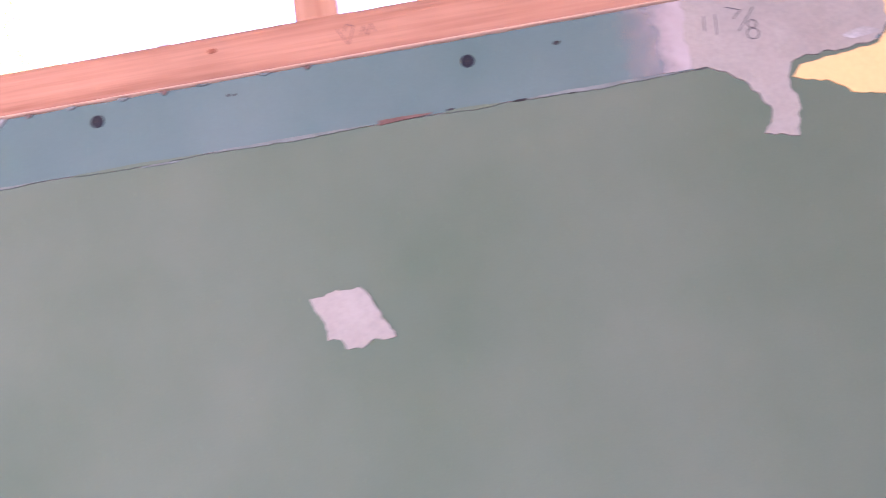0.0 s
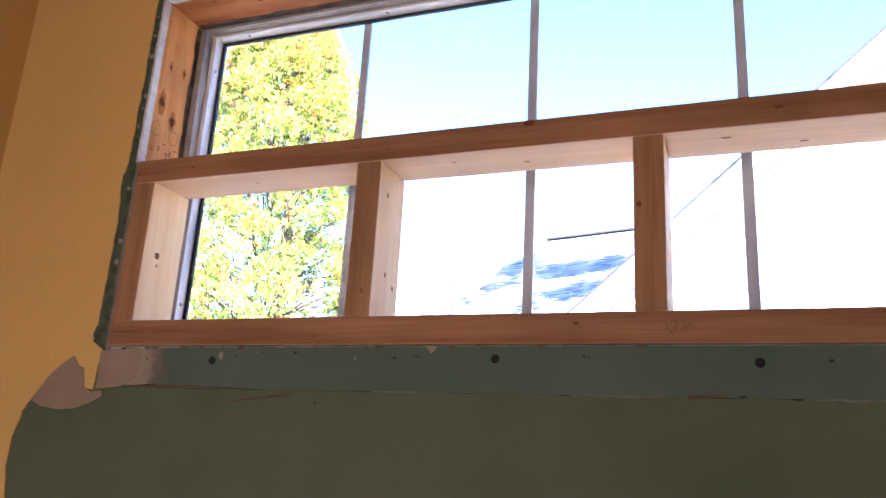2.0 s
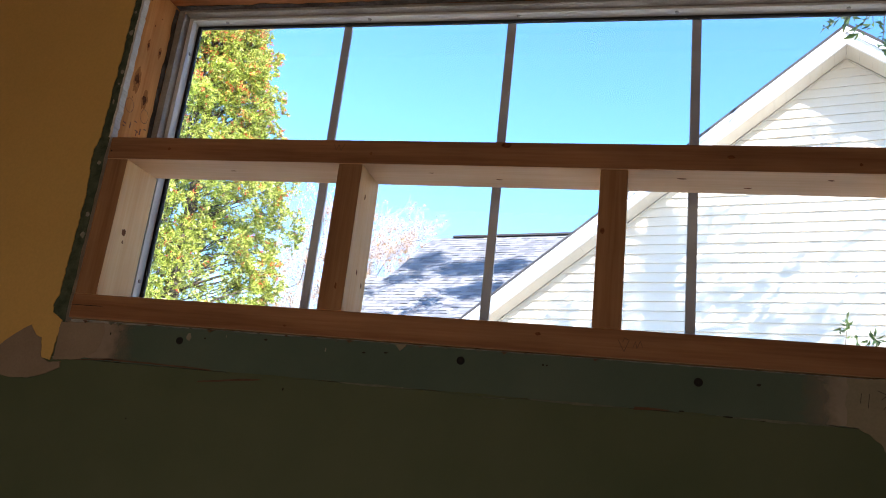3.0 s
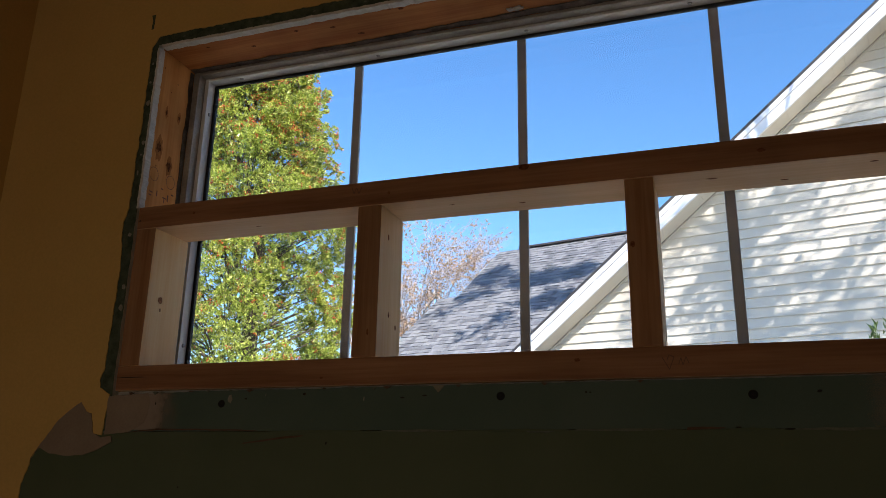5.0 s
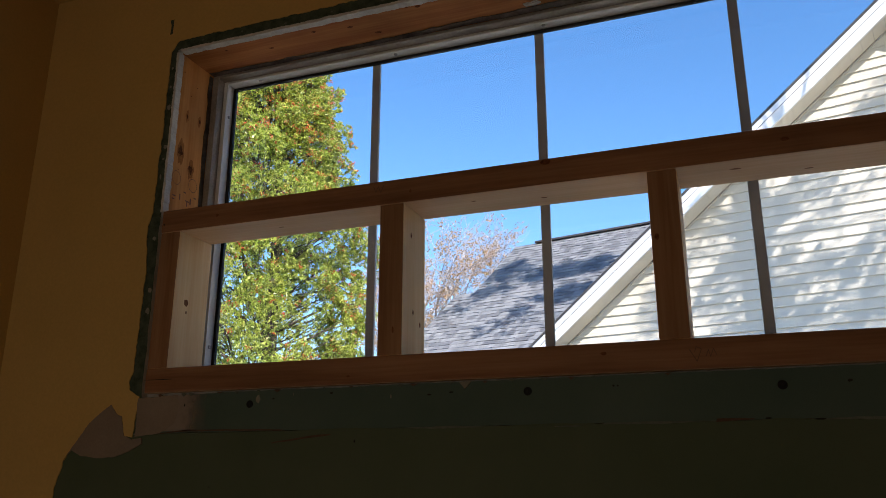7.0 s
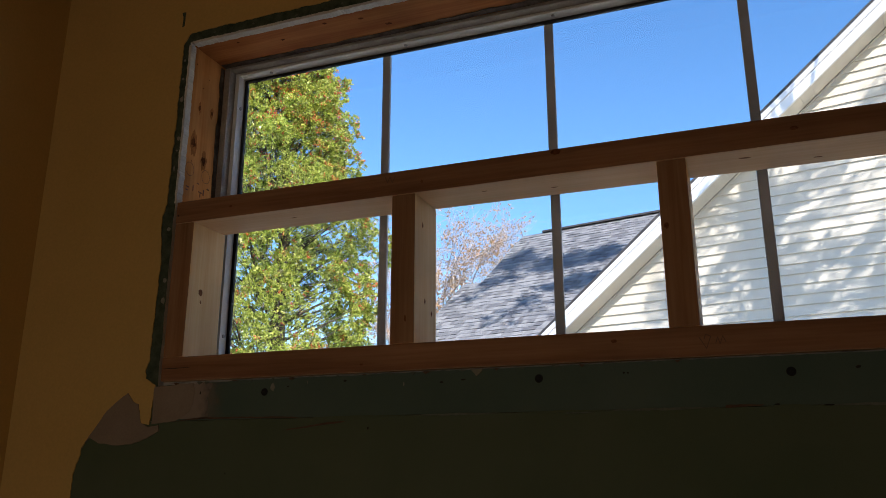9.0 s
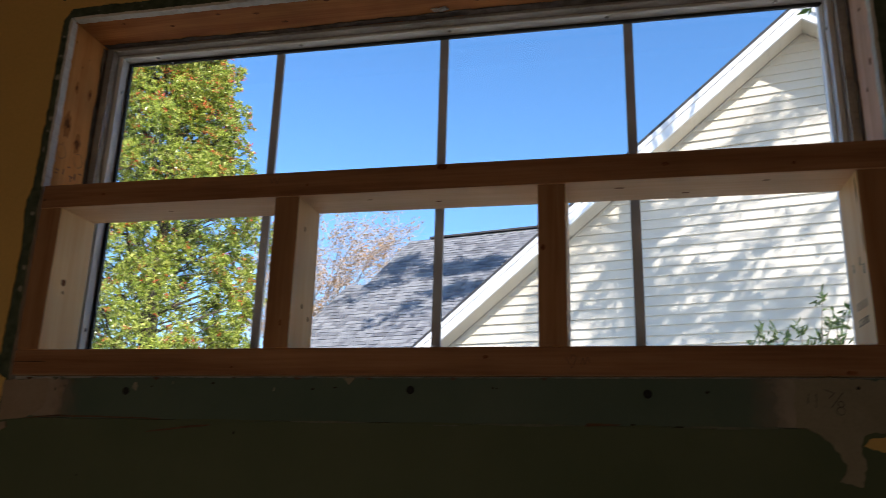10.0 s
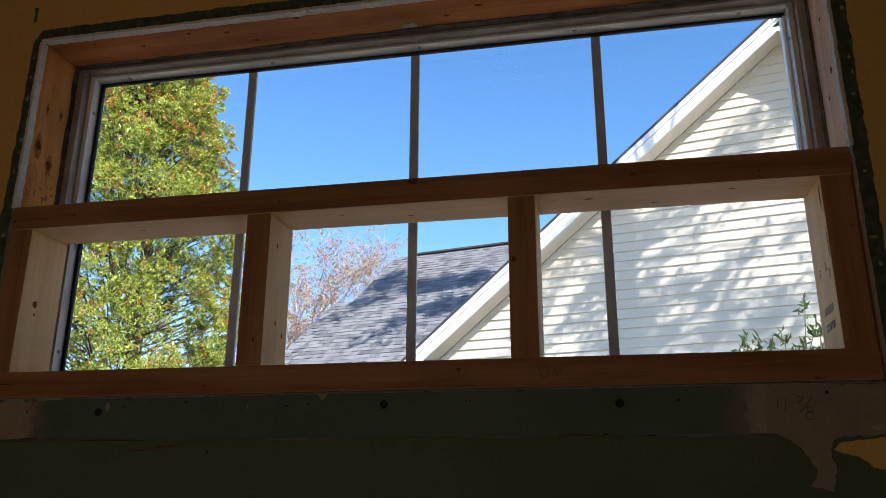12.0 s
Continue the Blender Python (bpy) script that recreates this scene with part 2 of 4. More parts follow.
def prism(outline, v0, v1):
    """An outline of (x, z) pushed from y = v0 to y = v1."""
    bm = bmesh.new()
    a = [bm.verts.new((x, v0, z)) for x, z in outline]
    b = [bm.verts.new((x, v1, z)) for x, z in outline]
    bm.faces.new(a)
    bm.faces.new(b[::-1])
    for i in range(len(a)):
        j = (i + 1) % len(a)
        bm.faces.new((a[j], a[i], b[i], b[j]))
    bmesh.ops.recalc_face_normals(bm, faces=bm.faces)
    return bm


def tube(bm, pts, radii, sides=6):
    rings = []
    for i, p in enumerate(pts):
        way = (pts[min(i + 1, len(pts) - 1)] - pts[max(i - 1, 0)]).normalized()
        side = way.cross(Vector((0.3, 0.9, 0.2))).normalized()
        up = way.cross(side)
        rings.append([bm.verts.new(p + radii[i] * (math.cos(2 * math.pi * k / sides) * side + math.sin(2 * math.pi * k / sides) * up)) for k in range(sides)])
    for r, s in zip(rings, rings[1:]):
        for k in range(sides):
            j = (k + 1) % sides
            bm.faces.new((r[k], r[j], s[j], s[k]))
    bm.faces.new(rings[-1])
    return bm


# ---- the room ----
X0, X1, Z0, Z1 = -0.660, 0.578, 1.500, 2.104        # the window's rough opening
LEFT, RIGHT, BACK, LOW, HIGH = -0.963, 2.30, -1.90, -0.17, 2.268

bm = box(LEFT - 0.12, X0 - 0.038, 0.013, 0.15, LOW, HIGH + 0.2)
box(X1 + 0.038, RIGHT + 0.12, 0.013, 0.15, LOW, HIGH + 0.2, bm=bm)
box(X0 - 0.038, X1 + 0.038, 0.013, 0.15, LOW, Z0, bm=bm)
box(X0 - 0.038, X1 + 0.038, 0.013, 0.15, Z1 + 0.038, HIGH + 0.2, bm=bm)
wall_north = tagged(mesh_ob("wall_north", bm, GYPSUM), "bathroom window wall of greenboard with old ochre paint, half stripped", "wall", kind="structure")

JOINT = 1.4385
low_sheet = ragged([(LEFT, LOW), (RIGHT, LOW), (RIGHT, JOINT - 0.0006), (LEFT, JOINT - 0.0006)], 0.006, 0.0003, 3)
part("drywall_sheet", sheet([low_sheet], 0.0, 0.013), [GREEN_LOW, GYPSUM], wall_north, "bare grey-green moisture-resistant board")
strip = ragged([(X0 + 0.002, JOINT), (X1 - 0.002, JOINT), (X1 - 0.002, Z0 - 0.0032), (-0.50, Z0 - 0.0034), (-0.57, Z0 - 0.0052), (X0 + 0.002, Z0 - 0.0064)], 0.004, 0.0006, 5)
part("drywall_strip", sheet([strip], -0.0006, 0.013), [GREEN_STRIP, FRAY], wall_north, "blue-green strip of board under the window")
left_sheet = ragged([(LEFT, JOINT), (X0, JOINT), (X0, Z1 + 0.001), (LEFT, Z1 + 0.001)], 0.004, 0.0011, 9)
part("drywall_sheet", sheet([left_sheet], 0.0, 0.013), [GREEN_EDGE, GYPSUM], wall_north)
right_sheet = ragged([(X1, JOINT), (RIGHT, JOINT), (RIGHT, Z1 + 0.001), (X1, Z1 + 0.001)], 0.004, 0.0011, 11)
part("drywall_sheet", sheet([right_sheet], 0.0, 0.013), [GREEN_EDGE, GYPSUM], wall_north)
top_sheet = ragged([(LEFT, Z1 + 0.001), (RIGHT, Z1 + 0.001), (RIGHT, HIGH), (LEFT, HIGH)], 0.004, 0.0011, 13)
part("drywall_sheet", sheet([top_sheet], 0.0, 0.013), [GREEN_EDGE, GYPSUM], wall_north)

# the paint skin, with the stripped area left out of it
bare = [(-0.674, 2.100), (-0.660, 2.123), (-0.30, 2.124), (0.25, 2.122), (0.590, 2.124), (0.599, 2.09), (0.597, 1.90), (0.596, 1.70), (0.593, 1.505),
        (0.586, 1.488), (0.584, 1.450), (0.574, 1.436), (0.545, 1.431), (0.512, 1.428), (0.505, 1.419), (0.528, 1.414), (0.545, 1.400),
        (0.565, 1.396), (0.600, 1.376), (0.66, 1.362), (0.80, 1.350), (1.10, 1.350), (1.42, 1.34), (1.42, 0.0), (0.6, -0.15), (-0.5, -0.15), (-0.75, 0.6), (-0.765, 1.10),
        (-0.782, 1.225), (-0.803, 1.275), (-0.812, 1.320), (-0.812, 1.355), (-0.800, 1.398), (-0.787, 1.414), (-0.755, 1.455), (-0.716, 1.482),
        (-0.704, 1.470), (-0.692, 1.466), (-0.686, 1.437), (-0.668, 1.432), (-0.664, 1.495), (-0.684, 1.506), (-0.686, 1.520), (-0.680, 1.535), (-0.677, 1.70), (-0.684, 1.78), (-0.676, 1.80), (-0.675, 2.0)]
wall_edge = [(LEFT, LOW), (RIGHT, LOW), (RIGHT, HIGH), (LEFT, HIGH)]
part("paint_skin", sheet([wall_edge, ragged(bare, 0.003, 0.0017, 1, 140)], -0.0014, 0.0), [PAINT, PAINT], wall_north, "ochre yellow wall paint with ragged stripped edges")

# joint compound and torn paper on the stripped board
left_mud = [(-0.800, 1.397), (-0.787, 1.416), (-0.755, 1.457), (-0.716, 1.484), (-0.703, 1.470), (-0.692, 1.466), (-0.684, 1.436), (-0.668, 1.430), (-0.650, 1.432), (-0.648, 1.424), (-0.672, 1.412), (-0.700, 1.404), (-0.735, 1.403), (-0.765, 1.406), (-0.785, 1.416), (-0.792, 1.408)]
part("joint_compound", sheet([ragged(left_mud, 0.003, 0.0009, 21)], -0.0022, 0.0), [MUD, MUD], wall_north, "pinkish bare joint compound")
corner_mud = [(-0.664, 1.4930), (-0.590, 1.4945), (-0.586, 1.480), (-0.588, 1.462), (-0.595, 1.452), (-0.612, 1.441), (-0.640, 1.436), (-0.664, 1.434)]
part("joint_compound", sheet([ragged(corner_mud, 0.003, 0.0016, 22)], -0.0016, 0.0), [MUD, MUD], wall_north)
right_mud = [(0.436, 1.4965), (0.580, 1.4965), (0.583, 1.488), (0.583, 1.452), (0.572, 1.438), (0.540, 1.434), (0.512, 1.431), (0.503, 1.420), (0.502, 1.385), (0.498, 1.372), (0.487, 1.375), (0.474, 1.379),
             (0.483, 1.392), (0.482, 1.402), (0.478, 1.406), (0.470, 1.420), (0.456, 1.434), (0.432, 1.439), (0.434, 1.452), (0.434, 1.468), (0.436, 1.482), (0.435, 1.490)]
part("joint_compound", sheet([ragged(right_mud, 0.0022, 0.0026, 23, 130)], -0.0020, 0.0), [MUD_PALE, MUD_PALE], wall_north, "pale joint compound with drips over the board")
part("compound_smear", sheet([[(0.345, 1.4392), (0.455, 1.4392), (0.455, 1.4968), (0.345, 1.4968)]], -0.0012, -0.0006), [SMEAR_R, SMEAR_R], wall_north, "compound wiped thin over the board")
part("compound_smear", sheet([[(-0.610, 1.4410), (-0.500, 1.4410), (-0.500, 1.4945), (-0.610, 1.4945)]], -0.0012, -0.0006), [SMEAR_L, SMEAR_L], wall_north, "compound wiped thin over the board")
patch = [(0.118, 1.3090), (0.136, 1.3110), (0.158, 1.3120), (0.161, 1.3070), (0.170, 1.287), (0.1795, 1.271), (0.172, 1.2695), (0.163, 1.272), (0.153, 1.2655), (0.142, 1.2685), (0.137, 1.2755), (0.129, 1.276), (0.127, 1.288), (0.121, 1.296)]
part("filler_patch", sheet([ragged(patch, 0.0018, 0.0020, 25, 200)], -0.0016, 0.0), [MUD_PALE, MUD_PALE], wall_north, "pale square dab of filler")

# new timber frame in the lower half of the opening
FRAME_DEEP = 0.086
stud_frame = thing("timber_frame", "new pine two-by-four frame filling the window's lower half", "framing", (0.0, 0.04, 1.5))
BACK_TO = Matrix.Translation((0, -0.04, -1.5))


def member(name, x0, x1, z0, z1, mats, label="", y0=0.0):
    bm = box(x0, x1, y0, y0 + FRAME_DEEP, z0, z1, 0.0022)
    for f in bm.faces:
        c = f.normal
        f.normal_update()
        # slot 1, the pale lit tone, on the reveal sides; the shaded tone on the front
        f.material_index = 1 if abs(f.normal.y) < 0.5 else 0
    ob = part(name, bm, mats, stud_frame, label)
    ob.matrix_parent_inverse = BACK_TO
    return ob


bottom_plate = member("bottom_plate", -0.655, 0.572, 1.500, 1.538, [PINE_SHADED_X, PINE_LIT_X], "reddish pine bottom plate", -0.001)
top_plate = member("top_plate", -0.655, 0.573, 1.762, 1.800, [PINE_SHADED_X, PINE_LIT_X], "", -0.001)
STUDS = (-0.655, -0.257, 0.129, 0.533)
studs = [member("stud", x, x + 0.038, 1.538, 1.762, [PINE_SHADED_Z, PINE_LIT_Z], "", 0.0005 * i) for i, x in enumerate(STUDS)]

# the rough framing that lines the upper half
jamb_l = part("jamb_board", box(X0 - 0.038, X0, 0.013, 0.15, Z0, Z1, 0.001), OLD_LIT_Z, wall_north, "old orange pine jamb with dark knots")
jamb_r = part("jamb_board", box(X1, X1 + 0.038, 0.013, 0.15, Z0, Z1, 0.001), PALE_Z, wall_north, "pale pinkish pine jamb with few knots")
part("header_board", box(X0 - 0.038, X1 + 0.038, 0.013, 0.15, Z1, Z1 + 0.038, 0.001), OLD_SHADED_X, wall_north, "old orange pine header board")

# ---- the window ----
window_1 = tagged(thing("window_1", "wide white vinyl picture window with three vertical glazing bars", "window", (0.0, 0.12, 1.5)), kind="structure")
WIN_BACK = Matrix.Translation((0, -0.12, -1.5))


def ring(inset0, inset1, top0, top1, y0, y1):
    """A rectangular frame between two insets from the opening's edge."""
    bm = bmesh.new()
    g = 0.001
    box(X0 + g + inset0, X0 + inset1, y0, y1, Z0 + g + inset0, Z1 - g - top0, 0.0008, bm)
    box(X1 - inset1, X1 - g - inset0, y0, y1, Z0 + g + inset0, Z1 - g - top0, 0.0008, bm)
    box(X0 + inset1, X1 - inset1, y0 + 0.0002, y1, Z1 - top1, Z1 - g - top0, 0.0008, bm)
    box(X0 + inset1, X1 - inset1, y0 + 0.0002, y1, Z0 + g + inset0, Z0 + inset1, 0.0008, bm)
    return bm


def wpart(name, bm, mat, label="", smooth=False, parent=None):
    ob = part(name, bm, mat, parent or window_1, label, smooth)
    if parent is None:
        ob.matrix_parent_inverse = WIN_BACK
    return ob


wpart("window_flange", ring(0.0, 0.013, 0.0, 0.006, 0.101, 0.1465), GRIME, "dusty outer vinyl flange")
wpart("window_frame", ring(0.0125, 0.0215, 0.0055, 0.0110, 0.119, 0.1468), VINYL, "weathered white vinyl frame")
bm = box(X0 + 0.0212, X0 + 0.0270, 0.1385, 0.1472, Z0 + 0.0220, Z1 - 0.0115, 0.0008)
box(X0 + 0.0270, X1 - 0.0220, 0.1387, 0.1472, Z1 - 0.0160, Z1 - 0.0115, 0.0008, bm)
wpart("gasket", bm, GASKET, "black glazing gasket")
wpart("glazing_bead", box(X1 - 0.0245, X1 - 0.0216, 0.1385, 0.1412, Z0 + 0.0220, Z1 - 0.0165, 0.0006), VINYL, "narrow white bead")
bm = box(X1 - 0.0262, X1 - 0.0010, 0.1475, 0.1610, Z0 + 0.001, Z1 - 0.001, 0.001)
wpart("outer_casing", bm, OUTER, "clean white outer casing")
pane = wpart("pane", box(X0 + 0.024, X1 - 0.024, 0.1415, 0.1455, Z0 + 0.02, Z1 - 0.0125), GLASS)
pane.visible_shadow = False
pane["label"] = "clear glass pane"
for x in (-0.340, -0.041, 0.264):
    wpart("glazing_bar", box(x - 0.0075, x + 0.0075, 0.1475, 0.1535, Z0 + 0.02, Z1 - 0.014, 0.0012), BAR, "grey metal bar")

# ---- rest of the room, behind the camera ----
# the doorway is unseen, added to hold the fill lamp
DOOR0, DOOR1, DOOR_TOP = -0.50, 0.02, 1.86
bm = box(LEFT - 0.12, LEFT, BACK, 0.013, LOW, HIGH)
tagged(mesh_ob("wall_west", bm, PAINT), "ochre painted side wall beside the window", "wall", kind="structure")
bm = box(RIGHT, RIGHT + 0.12, BACK, 0.013, LOW, HIGH)
tagged(mesh_ob("wall_east", bm, PAINT), "plain ochre painted side wall", "wall", kind="structure")
bm = box(LEFT - 0.12, DOOR0, BACK - 0.12, BACK, LOW, HIGH)
box(DOOR1, RIGHT + 0.12, BACK - 0.12, BACK, LOW, HIGH, bm=bm)
box(DOOR0, DOOR1, BACK - 0.12, BACK, DOOR_TOP, HIGH, bm=bm)
tagged(mesh_ob("wall_south", bm, PAINT), "ochre painted back wall with an unseen doorway added for the fill lamp", "wall", kind="structure")
# unseen hallway shell, added to keep blue sky light out of the doorway
bm = box(-1.30, -1.20, -3.30, BACK - 0.12, LOW, HIGH)
box(0.30, 0.40, -3.30, BACK - 0.12, LOW, HIGH, bm=bm)
box(-1.30, 0.40, -3.40, -3.30, LOW, HIGH, bm=bm)
tagged(mesh_ob("wall_hall_blocker", bm, PAINT), "unseen ochre hallway walls added to block the sky at the doorway", "wall", kind="structure")
tagged(mesh_ob("floor_hall_blocker", box(-1.30, 0.40, -3.40, BACK - 0.121, LOW - 0.1, LOW), FLOOR), "unseen hallway floor added to close the sky blocker", "floor", kind="structure")
tagged(mesh_ob("ceiling_hall_blocker", box(-1.30, 0.40, -3.40, BACK - 0.121, HIGH, HIGH + 0.1), CEIL), "unseen white hallway ceiling added to close the sky blocker", "ceiling", kind="structure")
tagged(mesh_ob("floor", box(LEFT - 0.12, RIGHT + 0.12, BACK - 0.12, 0.15, LOW - 0.1, LOW), FLOOR), "dusty bare subfloor of the bathroom", "floor", kind="structure")
tagged(mesh_ob("ceiling", box(LEFT - 0.12, RIGHT + 0.12, BACK - 0.12, 0.013, HIGH, HIGH + 0.1), PAINT), "ochre painted bathroom ceiling", "ceiling", kind="structure")

# ---- outdoors ----
SIDING = mottled("cream_vinyl_siding", (0.565, 0.515, 0.425), (0.61, 0.565, 0.475), 1.5, 30.0, 0.5, 0.06, 0.0006, 0.35)
WHITE_TRIM = mottled("white_aluminium_trim", (0.74, 0.75, 0.76), (0.80, 0.81, 0.82), 2.0, 40.0, 0.4, 0.05, 0.0003, 0.4)
# dark colour that stands for the shade in soffit seams and channel
GROOVE = plain("shaded_groove", (0.10, 0.09, 0.075), 0.9)
ROOF_BASE = mottled("dark_roofing_felt", (0.045, 0.045, 0.05), (0.07, 0.07, 0.075), 3.0, 60.0, 0.95)
# unseen ground, kept pale so that it throws sunlight up onto undersides
BOUNCE_GROUND = mottled("pale_bounce_ground", (0.35, 0.33, 0.285), (0.46, 0.435, 0.38), 0.6, 12.0, 0.95, 0.4)
BARK = mottled("grey_brown_bark", (0.10, 0.08, 0.06), (0.20, 0.165, 0.13), 14.0, 60.0, 0.95, 0.4, 0.006)
PALE_BARK = mottled("pale_smooth_bark", (0.46, 0.39, 0.345), (0.64, 0.57, 0.52), 14.0, 60.0, 0.85, 0.3, 0.002)

SHINGLE, snt, sp = nodes_of("grey_asphalt_shingle")
info = snt.nodes.new("ShaderNodeObjectInfo")
geo = snt.nodes.new("ShaderNodeNewGeometry")
both = snt.nodes.new("ShaderNodeMath")
both.operation = 'ADD'
snt.links.new(info.outputs["Random"], both.inputs[0])
snt.links.new(geo.outputs["Random Per Island"], both.inputs[1])
frac = snt.nodes.new("ShaderNodeMath")
frac.operation = 'FRACT'
snt.links.new(both.outputs[0], frac.inputs[0])
tone = ramp(snt, frac.outputs[0], [(0.0, (0.11, 0.113, 0.13)), (0.3, (0.155, 0.16, 0.176)), (0.5, (0.195, 0.20, 0.215)), (1.0, (0.25, 0.255, 0.268))])
speck = noise_at(snt, coords(snt), 70.0, 3, 0.7)
snt.links.new(mix(snt, 1.0, tone, ramp(snt, speck, [(0.3, (0.5, 0.5, 0.5)), (0.7, (1.25, 1.25, 1.25))]), 'MULTIPLY'), sp.inputs["Base Color"])
sp.inputs["Roughness"].default_value = 0.95
bump(snt, sp, speck, 0.6, 0.004)

GROUND = -0.75
bm = bmesh.new()
N = 40
grid = []
for i in range(N + 1):
    row = []
    for j in range(N + 1):
        a, b = (i / N * 2 - 1), (j / N * 2 - 1)
        x, y = 600 * a ** 3 + 30 * a, 600 * b ** 3 + 30 * b + 8
        row.append(bm.verts.new((x, y, GROUND + 0.06 * noise.noise(Vector((x * 0.3, y * 0.3, 0))))))
    grid.append(row)
for i in range(N):
    for j in range(N):
        bm.faces.new((grid[i][j], grid[i + 1][j], grid[i + 1][j + 1], grid[i][j + 1]))
tagged(mesh_ob("ground", bm, BOUNCE_GROUND), "unseen yard between the two houses, made pale to bounce sunlight up", "ground", kind="structure")

# the neighbouring house: u along its gable wall, v into the house
PITCH = 0.792
APEX_U, APEX_Z = 0.800, 6.358                # where soffit and gable wall meet
EAVE_U = 5.1
OVER = 0.35
house = thing("neighbour_house", "neighbouring house, cream clapboard siding, white trim, grey shingle roof", "house", (1.70, 7.84, GROUND), -12.5)


def hpart(name, bm, mat, label="", parent=None, smooth=False):
    ob = part(name, bm, mat, parent or house, label, smooth)
    ob.matrix_parent_inverse = Matrix.Translation((0, 0, -GROUND)) if parent is None else Matrix.Identity(4)
    return ob


def rake(u):
    return APEX_Z - PITCH * abs(u - APEX_U)


wall_low = GROUND
gable = hpart("gable_wall", prism([(APEX_U - EAVE_U, wall_low), (APEX_U + EAVE_U, wall_low), (APEX_U + EAVE_U, rake(APEX_U + EAVE_U)), (APEX_U, APEX_Z), (APEX_U - EAVE_U, rake(APEX_U - EAVE_U))], 0.008, 9.0), SIDING, "cream clapboard gable wall")

# roof over the gable: two slabs, white fascia along the rake, shingle edge
for s, nm in ((-1, "left"), (1, "right")):
    def at(d, lift):
        """A point d metres out from the apex, lift above the soffit line."""
        return (APEX_U + s * d, APEX_Z - PITCH * d + lift)
    far = EAVE_U + 0.35
    hpart("roof_slope", prism([at(0, 0.205), at(far, 0.205), at(far, 0.250), at(0, 0.250)], -OVER - 0.01, 9.3), ROOF_BASE, "grey shingle roof slope")
    hpart("fascia", prism([at(0, 0.0), at(far, 0.0), at(far, 0.128), at(0, 0.128)], -OVER - 0.004, -OVER + 0.03), WHITE_TRIM, "white metal rake fascia")
    hpart("drip_edge", prism([at(0, 0.132), at(far, 0.132), at(far, 0.200), at(0, 0.200)], -OVER - 0.022, -OVER + 0.03), WHITE_TRIM, "white metal drip edge")
    step = 0.16
    n = int(far / (step * 0.784))
    for i in range(n):
        d0, d1 = i * step * 0.784 + 0.0012, (i + 1) * step * 0.784 - 0.0012
        hpart("soffit_panel", prism([at(d0, 0.0), at(d1, 0.0), at(d1, 0.012), at(d0, 0.012)], -OVER + 0.032, -0.001), SIDING)
    hpart("soffit_backing", prism([at(0, 0.014), at(far, 0.014), at(far, 0.030), at(0, 0.030)], -OVER + 0.031, -0.001), GROOVE)
    hpart("j_channel", prism([at(0.02, -0.016), at(far, -0.016), at(far, -0.002), at(0.02, -0.002)], -0.030, -0.001), SIDING)
    # dark strip and ticks drawn as the shadow line between soffit and wall
    hpart("channel_shade_line", prism([at(0.02, -0.007), at(far, -0.007), at(far, -0.002), at(0.02, -0.002)], -0.0335, -0.0305), GROOVE)
    for i in range(1, n):
        d = i * step * 0.784
        hpart("seam_shade_tick", prism([at(d - 0.004, -0.014), at(d + 0.004, -0.014), at(d + 0.004, -0.001), at(d - 0.004, -0.001)], -0.046, -0.034), GROOVE)

# main roof behind the gable, its ridge along u
RIDGE_V, RIDGE_Z, END_U = 3.40, 5.484, -5.93
ROOF_PITCH = 0.775


def on_roof(u, v, lift=0.0):
    return (u, v, RIDGE_Z - ROOF_PITCH * (RIDGE_V - v) + lift)


def slab(u0, u1, v0, v1, lift0, lift1):
    bm = bmesh.new()
    vs = [bm.verts.new(on_roof(u, v, l)) for l in (lift0, lift1) for u, v in ((u0, v0), (u1, v0), (u1, v1), (u0, v1))]
    for q in ((3, 2, 1, 0), (4, 5, 6, 7), (0, 1, 5, 4), (1, 2, 6, 5), (2, 3, 7, 6), (3, 0, 4, 7)):
        bm.faces.new([vs[i] for i in q])
    return bm


STEP_V, STEP_U = 1.91, -6.29
hpart("roof_slope", slab(END_U, -1.5, -0.4, RIDGE_V, -0.06, -0.012), ROOF_BASE, "grey shingle main roof slope")
hpart("roof_slope", slab(STEP_U, END_U - 0.001, -0.4, STEP_V, -0.06, -0.012), ROOF_BASE, "grey shingle lower roof extension")
bm = bmesh.new()
back = [bm.verts.new(p) for p in ((END_U, RIDGE_V + 0.001, RIDGE_Z - 0.03), (-1.5, RIDGE_V + 0.001, RIDGE_Z - 0.03), (-1.5, 7.4, RIDGE_Z - 3.1), (END_U, 7.4, RIDGE_Z - 3.1))]
bm.faces.new(back)
bmesh.ops.solidify(bm, geom=bm.faces[:], thickness=0.05)
hpart("roof_slope", bm, ROOF_BASE)
hpart("main_wall", box(STEP_U + 0.35, -4.32, 0.0, 6.6, wall_low, 2.62), SIDING, "cream siding wall under the main roof")
bm = box(-5.50, -1.6, RIDGE_V - 0.10, RIDGE_V + 0.10, RIDGE_Z - 0.03, RIDGE_Z + 0.004, 0.004)
hpart("ridge_vent", bm, ROOF_BASE, "black ridge vent")

# clapboards of the gable, each a sloping board with a lip
COURSE = 0.1143
z = 2.9254 - 32 * COURSE
